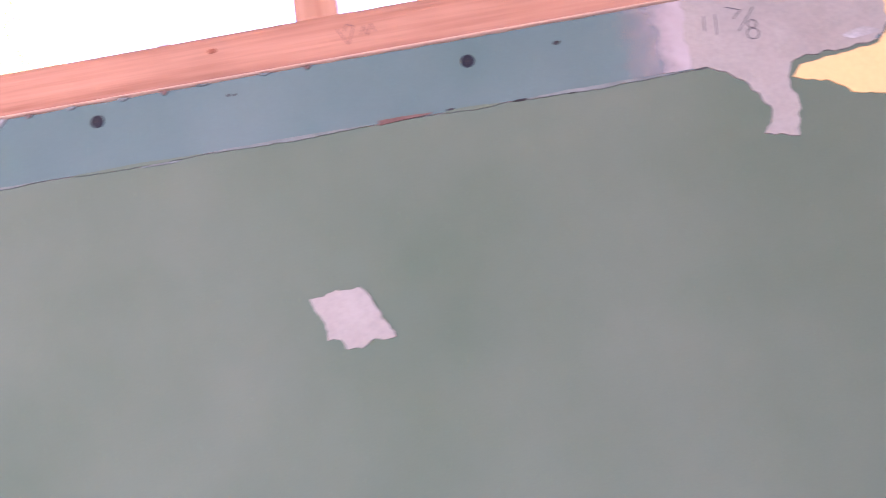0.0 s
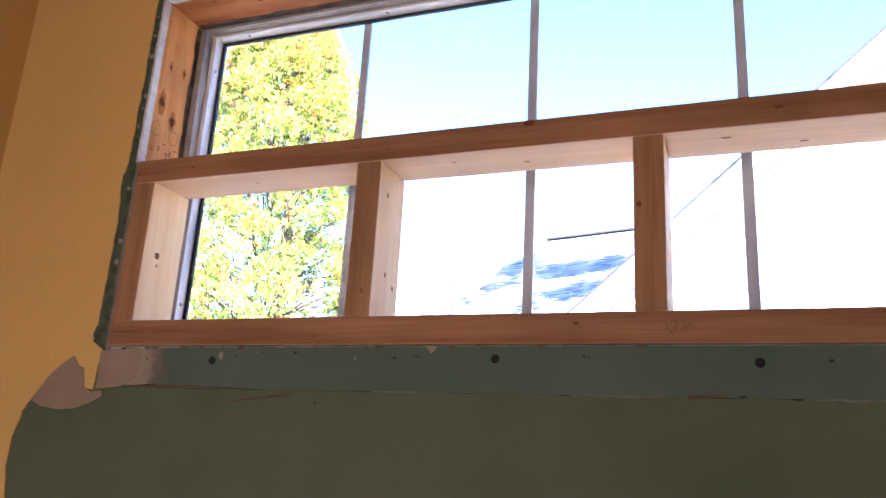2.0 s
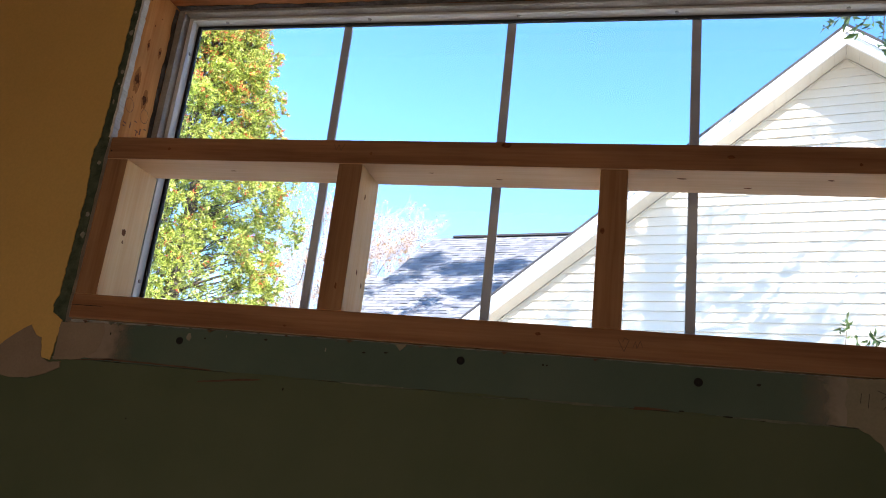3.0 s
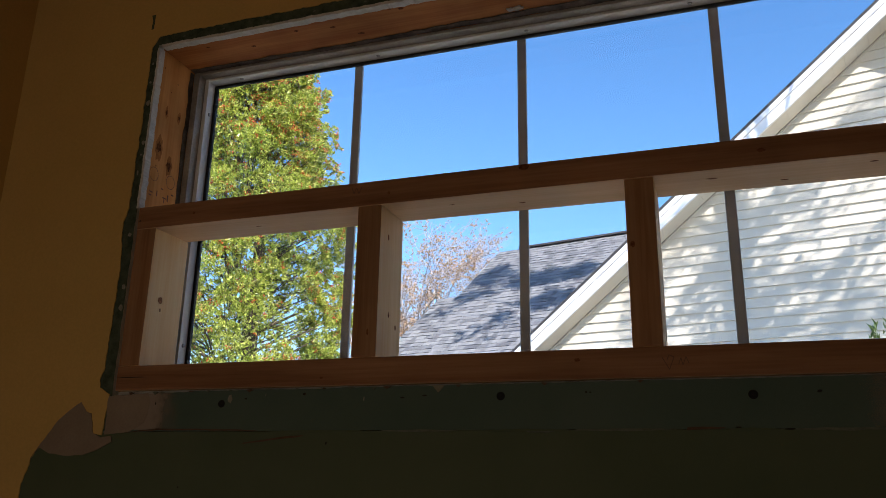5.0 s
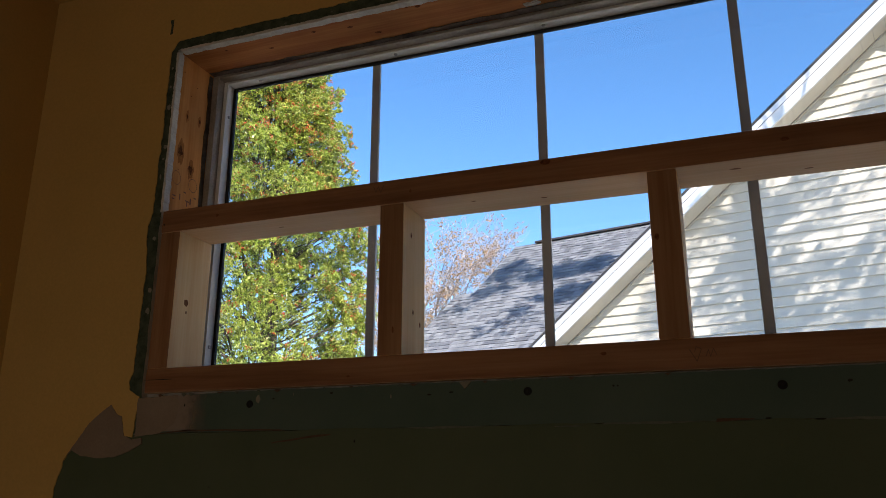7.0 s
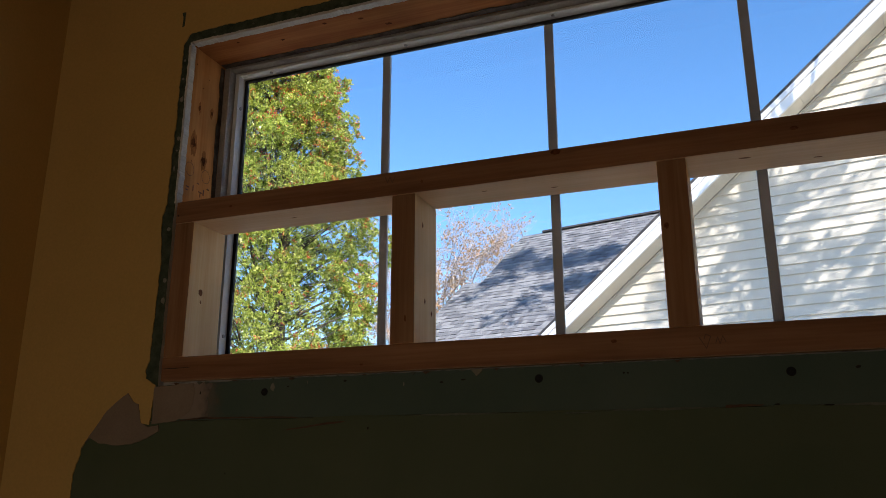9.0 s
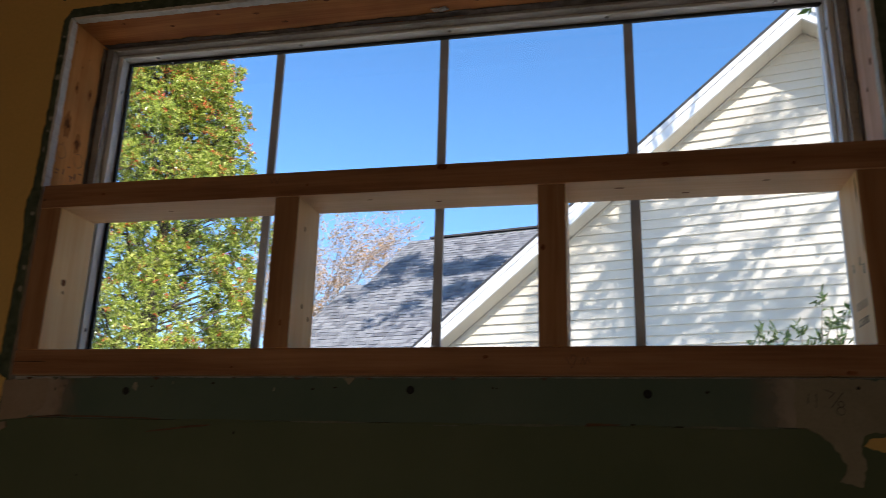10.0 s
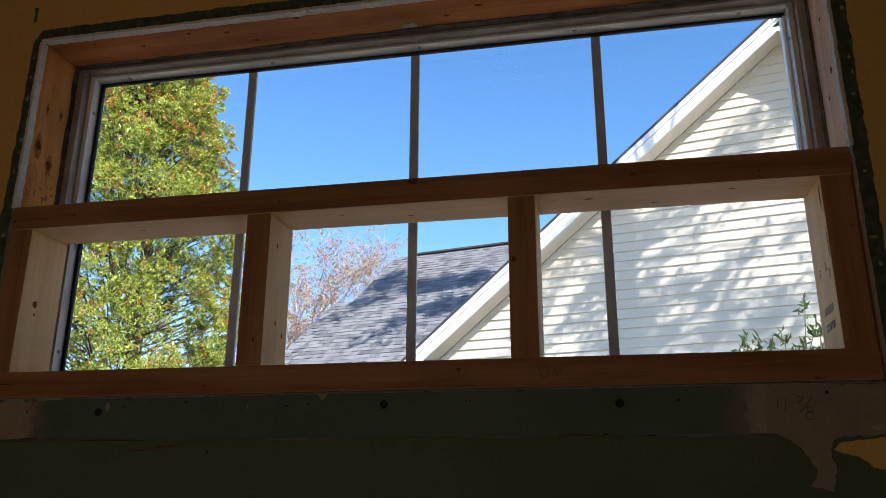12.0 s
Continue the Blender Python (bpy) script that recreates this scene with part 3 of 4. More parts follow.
while z < APEX_Z - 0.05:
    z1 = min(z + COURSE, APEX_Z)
    e0, e1 = min(EAVE_U, (APEX_Z - z) / PITCH), min(EAVE_U, max(0.02, (APEX_Z - z1) / PITCH))
    bm = bmesh.new()
    lo, hi, bk = -0.0120, 0.0035, 0.006
    ids = [bm.verts.new(p) for p in ((APEX_U - e0, lo, z), (APEX_U + e0, lo, z), (APEX_U + e1, hi, z1), (APEX_U - e1, hi, z1), (APEX_U - e0, bk, z), (APEX_U + e0, bk, z), (APEX_U - e0, lo, z + 0.006), (APEX_U + e0, lo, z + 0.006))]
    bm.faces.new((ids[0], ids[1], ids[7], ids[6]))
    bm.faces.new((ids[6], ids[7], ids[2], ids[3]))
    bm.faces.new((ids[4], ids[5], ids[1], ids[0]))
    hpart("siding_board", bm, SIDING)
    z += COURSE

# roof shingles of the main slope, the stretch beside the gable as single pieces
random.seed(7)
SH_W, SH_H = 0.31, 0.110
run = math.hypot(1, ROOF_PITCH)
tilt = math.atan(ROOF_PITCH)


def shingle_mesh(w, thick, name="shingle"):
    bm = bmesh.new()
    h = SH_H + 0.03
    vs = [bm.verts.new(p) for p in ((0.001, 0, 0.002), (w - 0.001, 0, 0.002), (w - 0.001, h, -0.002), (0.001, h, -0.002), (0.001, 0, 0.002 + thick), (w - 0.001, 0, 0.002 + thick), (w - 0.001, h, 0.001), (0.001, h, 0.001))]
    for q in ((4, 5, 6, 7), (0, 1, 5, 4), (1, 2, 6, 5), (3, 0, 4, 7)):
        bm.faces.new([vs[i] for i in q])
    me = bpy.data.meshes.new(name)
    bm.to_mesh(me)
    bm.free()
    me.materials.append(SHINGLE)
    return me


kinds = [shingle_mesh(w, t) for w, t in ((0.12, 0.010), (0.08, 0.003), (0.15, 0.003), (0.10, 0.009), (0.07, 0.005))]
widths = (0.12, 0.08, 0.15, 0.10, 0.07)
single, rest = 0, bmesh.new()
rows_n = int((RIDGE_V + 0.4) * run / SH_H)
for r in range(rows_n):
    v = -0.4 + r * SH_H / run
    u0 = STEP_U if v < STEP_V - 0.05 else END_U
    u = u0 - random.uniform(0, 0.0)
    end = APEX_U - (APEX_Z + 0.25 - (on_roof(0, v)[2] + 0.35)) / PITCH     # up to where the gable roof covers it
    while u < end:
        k = random.randrange(5)
        x, y, z = on_roof(u, v, 0.0)
        m = Matrix.Translation((x, y, z - GROUND)) @ Matrix.Rotation(tilt, 4, 'X')
        if v > 0.35 and single < 300:
            ob = new("shingle", kinds[k])
            ob.parent = house
            ob.matrix_basis = m
            single += 1
        else:
            tmp = bmesh.new()
            tmp.from_mesh(kinds[k])
            base = [rest.verts.new(Matrix.Translation((0, 0, GROUND)) @ m @ q.co) for q in tmp.verts]
            tmp.verts.ensure_lookup_table()
            for f in tmp.faces:
                rest.faces.new([base[q.index] for q in f.verts])
            tmp.free()
        u += widths[k]
tagged(hpart("shingle_field", rest, SHINGLE, "grey asphalt shingles"), kind="stuff")


# ---- trees and shrubs ----
def leaf_mesh(name, centres, axes, sizes, width, mat, parent, label, fold=0.25, seed=1):
    """Many small folded leaves, each from its foot along its axis."""
    rng = np.random.default_rng(seed)
    n = len(centres)
    c, a = np.asarray(centres), np.asarray(axes)
    a = a / np.linalg.norm(a, axis=1, keepdims=True)
    r = rng.normal(size=(n, 3))
    side = np.cross(a, r)
    side /= np.linalg.norm(side, axis=1, keepdims=True)
    up = np.cross(side, a)
    s = np.asarray(sizes)[:, None]
    w = s * width
    tip = c + a * s - up * s * 0.12
    mid = c + a * s * 0.5
    verts = np.stack([c, mid + side * w * 0.5 + up * w * fold, tip, mid - side * w * 0.5 + up * w * fold], 1).reshape(-1, 3)
    idx = np.arange(n) * 4
    faces = np.concatenate([np.stack([idx, idx + 1, idx + 2], 1), np.stack([idx, idx + 2, idx + 3], 1)])
    me = bpy.data.meshes.new(name)
    me.from_pydata(verts.tolist(), [], faces.tolist())
    me.materials.append(mat)
    ob = new(name, me)
    ob.parent = parent
    ob.matrix_parent_inverse = parent.matrix_world.inverted()
    if label:
        ob["label"] = label
    return ob


def clumps(rng, where, outward, per, spread, leaf, jitter=0.35):
    """Leaves in whorls round the given twig ends."""
    n = len(where)
    c = np.repeat(where, per, 0)
    o = np.repeat(outward, per, 0)
    d = rng.normal(size=(n * per, 3)) + o * 0.9
    d /= np.linalg.norm(d, axis=1, keepdims=True)
    c = c + o * rng.uniform(-spread, spread, (n * per, 1)) + rng.normal(size=(n * per, 3)) * spread * 0.35
    return c, d, leaf * rng.uniform(1 - jitter, 1 + jitter, n * per)


def limb(bm, a, b, r0, r1, bend, rng, steps=7, sides=6):
    a, b = Vector(a), Vector(b)
    k = Vector(rng.normal(size=3)) * bend
    pts = [a.lerp(b, i / steps) + k * math.sin(math.pi * i / steps) + Vector(rng.normal(size=3)) * bend * 0.12 * (0 < i < steps) for i in range(steps + 1)]
    tube(bm, pts, [r0 + (r1 - r0) * i / steps for i in range(steps + 1)], sides)
    return pts


def tpart(name, bm, mat, tree, label=""):
    ob = part(name, bm, mat, tree, label, True)
    ob.matrix_parent_inverse = tree.matrix_world.inverted()
    return ob


EVERGREEN = leafy("yellow_green_leaf", [(0.06, 0.09, 0.03), (0.17, 0.23, 0.045), (0.35, 0.43, 0.07), (0.54, 0.58, 0.11), (0.70, 0.67, 0.22)], (0.50, 0.60, 0.06), 0.28, 0.35)
RUSSET = leafy("russet_leaf", [(0.42, 0.09, 0.04), (0.56, 0.18, 0.06), (0.62, 0.30, 0.12)], (0.6, 0.2, 0.05), 0.5, 0.3)
TAN_LEAF = leafy("dry_tan_leaf", [(0.46, 0.27, 0.15), (0.64, 0.42, 0.23), (0.58, 0.32, 0.12), (0.13, 0.14, 0.05)], (0.5, 0.3, 0.15), 0.6, 0.35)
DEEP_LEAF = leafy("glossy_dark_green_leaf", [(0.035, 0.07, 0.02), (0.06, 0.10, 0.03), (0.09, 0.13, 0.05)], (0.20, 0.28, 0.05), 0.3, 0.25)
BERRY = plain("red_berry", (0.58, 0.085, 0.025), 0.35)

# tall evergreen with red berries
rng = np.random.default_rng(11)
CX, CY = -6.95, 9.5
evergreen = thing("evergreen_tree", "tall yellow-green evergreen tree with red berries", "tree", (CX, CY, GROUND))


def crown_radius(z, a):
    r = np.interp(z, [0.2, 1.2, 3.0, 4.6, 5.6, 6.6, 7.5, 8.6, 9.6, 10.0], [0.9, 1.6, 1.88, 1.84, 1.62, 1.32, 1.08, 0.75, 0.35, 0.05])
    bumps = 1 + 0.13 * np.sin(a * 5 + z * 2.1) + 0.10 * np.sin(a * 9 - z * 3.7 + 1) + 0.05 * np.sin(z * 9 + a * 3)
    return r * bumps


# leafy boughs: rosettes of leaves over the outer side of many rounded tufts
n = 620
z = 0.9 + 9.0 * (np.arange(n) + rng.random(n)) / n
a = np.arange(n) * 2.39996 + rng.normal(0, 0.15, n)
bare_gap = (np.abs(np.angle(np.exp(1j * (a + 0.26)))) < 0.26) & (z > 2.9) & (z < 5.0)
z, a = z[~bare_gap], a[~bare_gap]
rad = crown_radius(z, a) * rng.uniform(0.72, 0.97, len(z))
tuft = np.stack([CX + rad * np.cos(a), CY + rad * np.sin(a), z], 1)
tuft_out = np.stack([np.cos(a), np.sin(a), 0.55 + 0 * a], 1)
tuft_out /= np.linalg.norm(tuft_out, axis=1, keepdims=True)
tuft_r = rng.uniform(0.18, 0.30, len(z)) * np.clip((10.3 - z) / 2.5, 0.35, 1.0)
per_tuft = 48
v = rng.normal(size=(len(z), per_tuft, 3))
v /= np.linalg.norm(v, axis=2, keepdims=True)
v += 0.65 * tuft_out[:, None, :]
v /= np.linalg.norm(v, axis=2, keepdims=True)
reach = tuft_r[:, None, None] * rng.uniform(0.55, 1.12, (len(z), per_tuft, 1))
where = (tuft[:, None, :] + v * reach).reshape(-1, 3)
out = v.reshape(-1, 3)
c, d, s = clumps(rng, where, out, 11, 0.020, 0.054, 0.3)
leaf_mesh("crown", c, d, s, 0.42, EVERGREEN, evergreen, "dense yellow-green leaf crown", seed=3)
# thin leaves and twigs deeper in
m = 6500
zi, ai = rng.uniform(0.9, 9.4, m), rng.uniform(0, 2 * np.pi, m)
ri = crown_radius(zi, ai) * np.sqrt(rng.uniform(0.05, 0.62, m))
inner = np.stack([CX + ri * np.cos(ai), CY + ri * np.sin(ai), zi], 1)
c, d, s = clumps(rng, inner, rng.normal(size=(m, 3)) * 0.5, 8, 0.06, 0.056)
leaf_mesh("inner_leaves", c, d, s, 0.36, EVERGREEN, evergreen, "shaded inner leaves", seed=12)
bm = bmesh.new()
for p, o, r in zip(tuft, tuft_out, tuft_r):
    foot = Vector(((p[0] * 0.35 + CX * 0.65), (p[1] * 0.35 + CY * 0.65), p[2] - 0.55))
    limb(bm, foot, Vector(p) + Vector(o) * float(r) * 0.7, 0.014, 0.004, 0.06, rng, 5, 3)
tpart("branches", bm, BARK, evergreen, "thin grey branches")
share = np.where(where[:, 2] > 6.3, 0.05, 0.018)
sel = rng.random(len(where)) < share
c, d, s = clumps(rng, where[sel], out[sel], 6, 0.03, 0.054)
leaf_mesh("russet_shoots", c, d, s, 0.36, RUSSET, evergreen, "russet young shoots", seed=4)
bm = bmesh.new()
sel = rng.random(len(where)) < np.where(where[:, 2] > 6.3, 0.16, 0.085)
for w, o in zip(where[sel], out[sel]):
    for _ in range(6):
        p = Vector(w) + Vector(o) * 0.045 + Vector(rng.normal(size=3)) * 0.022
        r = 0.0125
        top = [bm.verts.new(p + Vector(k) * r) for k in ((1, 0, 0), (0, 1, 0), (-1, 0, 0), (0, -1, 0), (0, 0, 1), (0, 0, -1))]
        for i in range(4):
            bm.faces.new((top[i], top[(i + 1) % 4], top[4]))
            bm.faces.new((top[(i + 1) % 4], top[i], top[5]))
tpart("berries", bm, BERRY, evergreen, "clusters of small red berries")
bm = bmesh.new()
limb(bm, (CX, CY, GROUND - 0.05), (CX + 0.1, CY, 9.0), 0.17, 0.03, 0.15, rng, 14, 8)
tpart("trunk", bm, BARK, evergreen)
for i in range(24):
    z0 = 0.6 + 0.34 * i
    an = i * 2.4
    rr = float(crown_radius(z0 + 0.6, an)) * 0.92
    bm = bmesh.new()
    limb(bm, (CX, CY, z0), (CX + rr * math.cos(an), CY + rr * math.sin(an), z0 + 0.75), 0.035, 0.006, 0.12, rng, 6, 5)
    tpart("limb", bm, BARK, evergreen)

# nearly bare tree behind the roof end
rng = np.random.default_rng(23)
bare_tree = thing("bare_tree", "nearly bare pale-barked tree with dry tan leaves", "tree", (-5.85, 14.2, GROUND))
tips, bm_tw = [], bmesh.new()
for i in range(14):
    an = i * 2 * math.pi / 14 + 0.2
    spread = 0.45 + 0.75 * rng.random()
    top = Vector((-5.65 + spread * 1.25 * math.cos(an), 14.2 + spread * math.sin(an), 4.6 + 0.9 * rng.random()))
    bm = bmesh.new()
    pts = limb(bm, (-5.85 + 0.12 * math.cos(an), 14.2 + 0.12 * math.sin(an), GROUND - 0.05), top, 0.040, 0.014, 0.15, rng, 9, 6)
    tpart("stem", bm, PALE_BARK, bare_tree)
    for j in range(7):
        p = pts[3 + j % 7] if 3 + j % 7 < len(pts) else pts[-1]
        way = (Vector((math.cos(an), math.sin(an), 0)) * 0.5 + Vector(rng.normal(size=3)) * 0.60 + Vector((0.25, 0, 1.1))).normalized()
        q = limb(bm_tw, p, p + way * rng.uniform(0.9, 1.6), 0.013, 0.007, 0.10, rng, 6, 4)
        for k in range(9):
            p2 = q[2 + k % 5]
            way2 = (way + Vector(rng.normal(size=3)) * 0.50).normalized()
            q2 = limb(bm_tw, p2, p2 + way2 * rng.uniform(0.35, 0.8), 0.0075, 0.004, 0.06, rng, 4, 3)
            for k2 in range(4):
                p3 = q2[1 + k2 % 4]
                way3 = (way2 + Vector(rng.normal(size=3)) * 0.7).normalized()
                q3 = limb(bm_tw, p3, p3 + way3 * rng.uniform(0.15, 0.4), 0.005, 0.003, 0.03, rng, 3, 3)
                tips.append((q3[-1], way3))
tpart("twigs", bm_tw, PALE_BARK, bare_tree, "fine pale twigs")
pick = [t for t in tips if noise.noise(t[0] * 1.9) > -0.15 and rng.random() < 0.9]
where = np.array([t[0] for t in pick])
out = np.array([t[1] for t in pick])
c, d, s = clumps(rng, where, out, 14, 0.11, 0.047)
leaf_mesh("dry_leaves", c, d, s, 0.5, TAN_LEAF, bare_tree, "sparse dry tan leaves", seed=5)

# tall shade tree between the houses, whose shadow falls on the gable
rng = np.random.default_rng(31)
TX, TY = 3.50, 4.95
shade_tree = thing("shade_tree", "tall leafy tree casting dappled shade on the siding", "tree", (TX, TY, GROUND))
bm = bmesh.new()
limb(bm, (TX, TY, GROUND - 0.05), (TX - 0.25, TY + 0.15, 7.9), 0.20, 0.10, 0.10, rng, 12, 9)
tpart("trunk", bm, BARK, shade_tree)
LOBES = [(2.55, 5.15, 6.82, 0.42, 21), (2.75, 5.11, 7.39, 0.28, 5), (3.0, 5.05, 7.05, 0.28, 5), (3.3, 4.99, 6.52, 0.36, 18), (3.42, 4.96, 7.49, 0.28, 9), (3.8, 4.87, 7.82, 0.24, 9),
         (3.87, 4.86, 7.33, 0.2, 4), (3.96, 4.84, 6.73, 0.4, 21), (4.23, 4.78, 6.45, 0.28, 8), (3.58, 4.92, 6.6, 0.28, 8), (4.35, 4.75, 7.71, 0.16, 3), (4.58, 4.7, 7.02, 0.36, 6),
         (4.86, 4.64, 6.74, 0.42, 12), (5.29, 4.54, 6.95, 0.32, 8), (5.09, 4.59, 6.38, 0.36, 9), (4.84, 4.64, 7.35, 0.26, 3), (4.55, 4.71, 6.49, 0.28, 5), (4.06, 4.82, 7.92, 0.18, 3),
         (5.14, 4.58, 8.79, 0.28, 14), (4.74, 4.66, 8.69, 0.18, 10), (5.23, 4.56, 7.62, 0.26, 3), (0.47, 7.43, 9.18, 0.42, 63), (0.25, 6.87, 8.71, 0.28, 23), (1.11, 7.0, 8.96, 0.36, 47),
         (1.64, 6.92, 8.99, 0.4, 63), (1.69, 6.17, 8.43, 0.34, 57), (2.1, 6.86, 9.02, 0.3, 34), (1.25, 6.29, 8.45, 0.2, 11), (-0.12, 6.58, 8.44, 0.28, 7), (0.63, 5.69, 7.89, 0.45, 11),
         (0.98, 5.93, 8.13, 0.3, 7)]
ws, os_ = [], []
for lx, ly, lz, lr, count in LOBES:
    bm = bmesh.new()
    limb(bm, (TX - 0.15, TY + 0.1, min(lz - 0.3, 7.4)), (lx, ly, lz), 0.022, 0.006, 0.12, rng, 8, 6)
    tpart("limb", bm, BARK, shade_tree)
    v = rng.normal(size=(count, 3))
    v /= np.linalg.norm(v, axis=1, keepdims=True)
    k = rng.uniform(0.15, 1.0, (count, 1)) ** 0.6
    ws.append(np.array([lx, ly, lz]) + v * k * lr * np.array([1.0, 1.0, 0.9]))
    os_.append(v * 0.35 + np.array([0.75, -0.1, 0.85]))     # shoots that all lean one way
where, out = np.concatenate(ws), np.concatenate(os_)
c, d, s = clumps(rng, where, out, 18, 0.13, 0.10)
leaf_mesh("crown", c, d, s, 0.34, DEEP_LEAF, shade_tree, "open dark green leaf crown", seed=6)

# the branch that hangs down beside the gable's peak
bm = bmesh.new()
hang = limb(bm, (TX - 0.2, TY + 0.1, 7.3), (2.35, 5.95, 6.20), 0.04, 0.012, 0.08, rng, 8, 6)
tpart("limb", bm, BARK, shade_tree)
ws, os_ = [], []
for tip in ((1.90, 6.0, 5.73), (2.06, 6.0, 5.82), (2.17, 6.0, 5.72), (2.28, 6.0, 5.78), (2.34, 6.0, 5.52)):
    bm = bmesh.new()
    q = limb(bm, hang[-1 - len(ws) % 2], tip, 0.008, 0.003, 0.04, rng, 5, 4)
    tpart("twig", bm, BARK, shade_tree)
    ws += [q[-1], q[-2]]
    os_ += [Vector((-0.3, 0.1, -0.95))] * 2
c, d, s = clumps(rng, np.array(ws), np.array(os_), 5, 0.05, 0.11)
leaf_mesh("hanging_leaves", c, d, s, 0.34, DEEP_LEAF, shade_tree, "hanging long leaves", seed=9)

# broadleaf shrub in front of the gable
rng = np.random.default_rng(41)
shrub = thing("shrub", "glossy dark green shrub in front of the siding", "shrub", (1.85, 6.1, GROUND))
SPRIGS = [(1.97, 6.0, 2.84), (2.10, 6.1, 2.70), (1.78, 6.0, 2.60), (1.48, 6.0, 2.54), (1.58, 6.05, 2.58), (1.66, 6.0, 2.50), (1.40, 6.05, 2.46), (2.05, 5.9, 2.50), (1.90, 6.2, 2.44), (1.72, 6.15, 2.38),
          (2.20, 6.1, 2.77), (2.3, 6.2, 2.52), (1.53, 6.1, 2.46), (2.02, 6.0, 2.66), (2.0, 6.0, 2.12)]
ws, os_ = [], []
for p in SPRIGS:
    bm = bmesh.new()
    pts = limb(bm, (1.85 + rng.normal() * 0.08, 6.1 + rng.normal() * 0.08, GROUND - 0.03), p, 0.018, 0.004, 0.10, rng, 12, 5)
    tpart("stem", bm, BARK, shrub)
    for k in range(5):
        q = pts[-1 - k]
        ws.append(q)
        os_.append((pts[-1] - pts[-3]).normalized())
where, out = np.array(ws), np.array(os_)
c, d, s = clumps(rng, where, out, 17, 0.06, 0.088, 0.3)
leaf_mesh("foliage", c, d, s, 0.27, DEEP_LEAF, shrub, "long pointed glossy leaves", seed=8)

# ---- small details on the window wall ----
random.seed(5)


def oval(c, e1, e2, out, r1, r2, depth=0.0006, sides=12, wobble=0.25, seed=0.0, core=True):
    """A slightly raised uneven oval on any plane, from its centre, its two axes and its normal."""
    c, e1, e2, out = Vector(c), Vector(e1), Vector(e2), Vector(out)
    bm = bmesh.new()
    rim, low = [], []
    for i in range(sides):
        a = 2 * math.pi * i / sides
        k = 1 + wobble * noise.noise(Vector((math.cos(a) * 1.7, math.sin(a) * 1.7, seed)))
        p = e1 * (r1 * k * math.cos(a)) + e2 * (r2 * k * math.sin(a))
        rim.append(bm.verts.new(c + p * 0.8 + out * depth))
        low.append(bm.verts.new(c + p))
    mid = bm.verts.new(c + out * depth * 1.2)
    for i in range(sides):
        j = (i + 1) % sides
        bm.faces.new((rim[i], rim[j], mid))
        bm.faces.new((low[i], low[j], rim[j], rim[i]))
    bmesh.ops.recalc_face_normals(bm, faces=bm.faces)
    return bm


EX, EY, EZ = (1, 0, 0), (0, 1, 0), (0, 0, 1)


def wall_mark(name, x, z, r1, r2, mat, label="", seed=0.0, y=-0.0007, depth=0.0005):
    return part(name, oval((x, y, z), EX, EZ, (0, -1, 0), r1, r2, depth, 10, 0.5, seed), mat, wall_north, label)


# drywall screws sunk into the strip: a dark cone head with a cross recess
for i, (x, z) in enumerate(((-0.460, 1.4775), (-0.040, 1.4810), (0.2640, 1.4775))):
    bm = bmesh.new()
    rings = []
    for r, y in ((0.0056, -0.0007), (0.0054, -0.0014), (0.0046, -0.0016), (0.0040, -0.0010), (0.0036, -0.0009), (0.0012, -0.0009)):
        rings.append([bm.verts.new((x + r * math.cos(a * math.pi / 8), y, z + r * math.sin(a * math.pi / 8))) for a in range(16)])
    for p, q in zip(rings, rings[1:]):
        for k in range(16):
            bm.faces.new((p[k], p[(k + 1) % 16], q[(k + 1) % 16], q[k]))
    bm.faces.new(rings[-1])
    screw = part("screw", bm, BLACK_SCREW, wall_north, "black drywall screw sunk in the board")
    bm = box(x - 0.0024, x + 0.0024, -0.0012, 0.0, z - 0.0005, z + 0.0005)
    box(x - 0.0005, x + 0.0005, -0.0013, 0.0, z - 0.0024, z + 0.0024, bm=bm)
    part("recess", bm, NICK, screw)

for i, (x, z, r1, r2) in enumerate(((-0.575, 1.4795, 0.0012, 0.0022), (-0.420, 1.484, 0.0020, 0.0011), (-0.325, 1.489, 0.0024, 0.0014), (-0.177, 1.4815, 0.0030, 0.0014), (-0.145, 1.4835, 0.0036, 0.0010),
                                 (-0.287, 1.422, 0.0013, 0.0020), (0.070, 1.484, 0.0016, 0.0013), (0.075, 1.4835, 0.0012, 0.0012), (0.335, 1.480, 0.0032, 0.0018), (0.505, 1.486, 0.0022, 0.0020), (0.245, 1.4400, 0.0035, 0.0010), (0.300, 1.438, 0.0060, 0.0009), (0.341, 1.437, 0.0050, 0.0008), (-0.52, 1.36, 0.0012, 0.0012))):
    deep = -0.0021 if x > 0.45 else (-0.0017 if x < -0.565 else -0.0007)
    wall_mark("nick", x, z, r1, r2, NICK, seed=i * 1.3, y=deep)
for i, (x, z, r1, r2) in enumerate(((-0.387, 1.489, 0.0008, 0.0022), (-0.233, 1.481, 0.0009, 0.0030), (-0.446, 1.484, 0.0045, 0.0060))):
    wall_mark("chip", x, z, r1, r2, FRAY, seed=i * 2.1 + 40)
for i, (x, z, r1, r2) in enumerate(((0.570, 1.478, 0.0035, 0.0028), (0.556, 1.485, 0.0022, 0.0016), (0.560, 1.4455, 0.016, 0.0040))):
    wall_mark("scuff", x, z, r1, r2, FRAY, seed=i * 2.7 + 60, y=-0.0021, depth=0.0003)

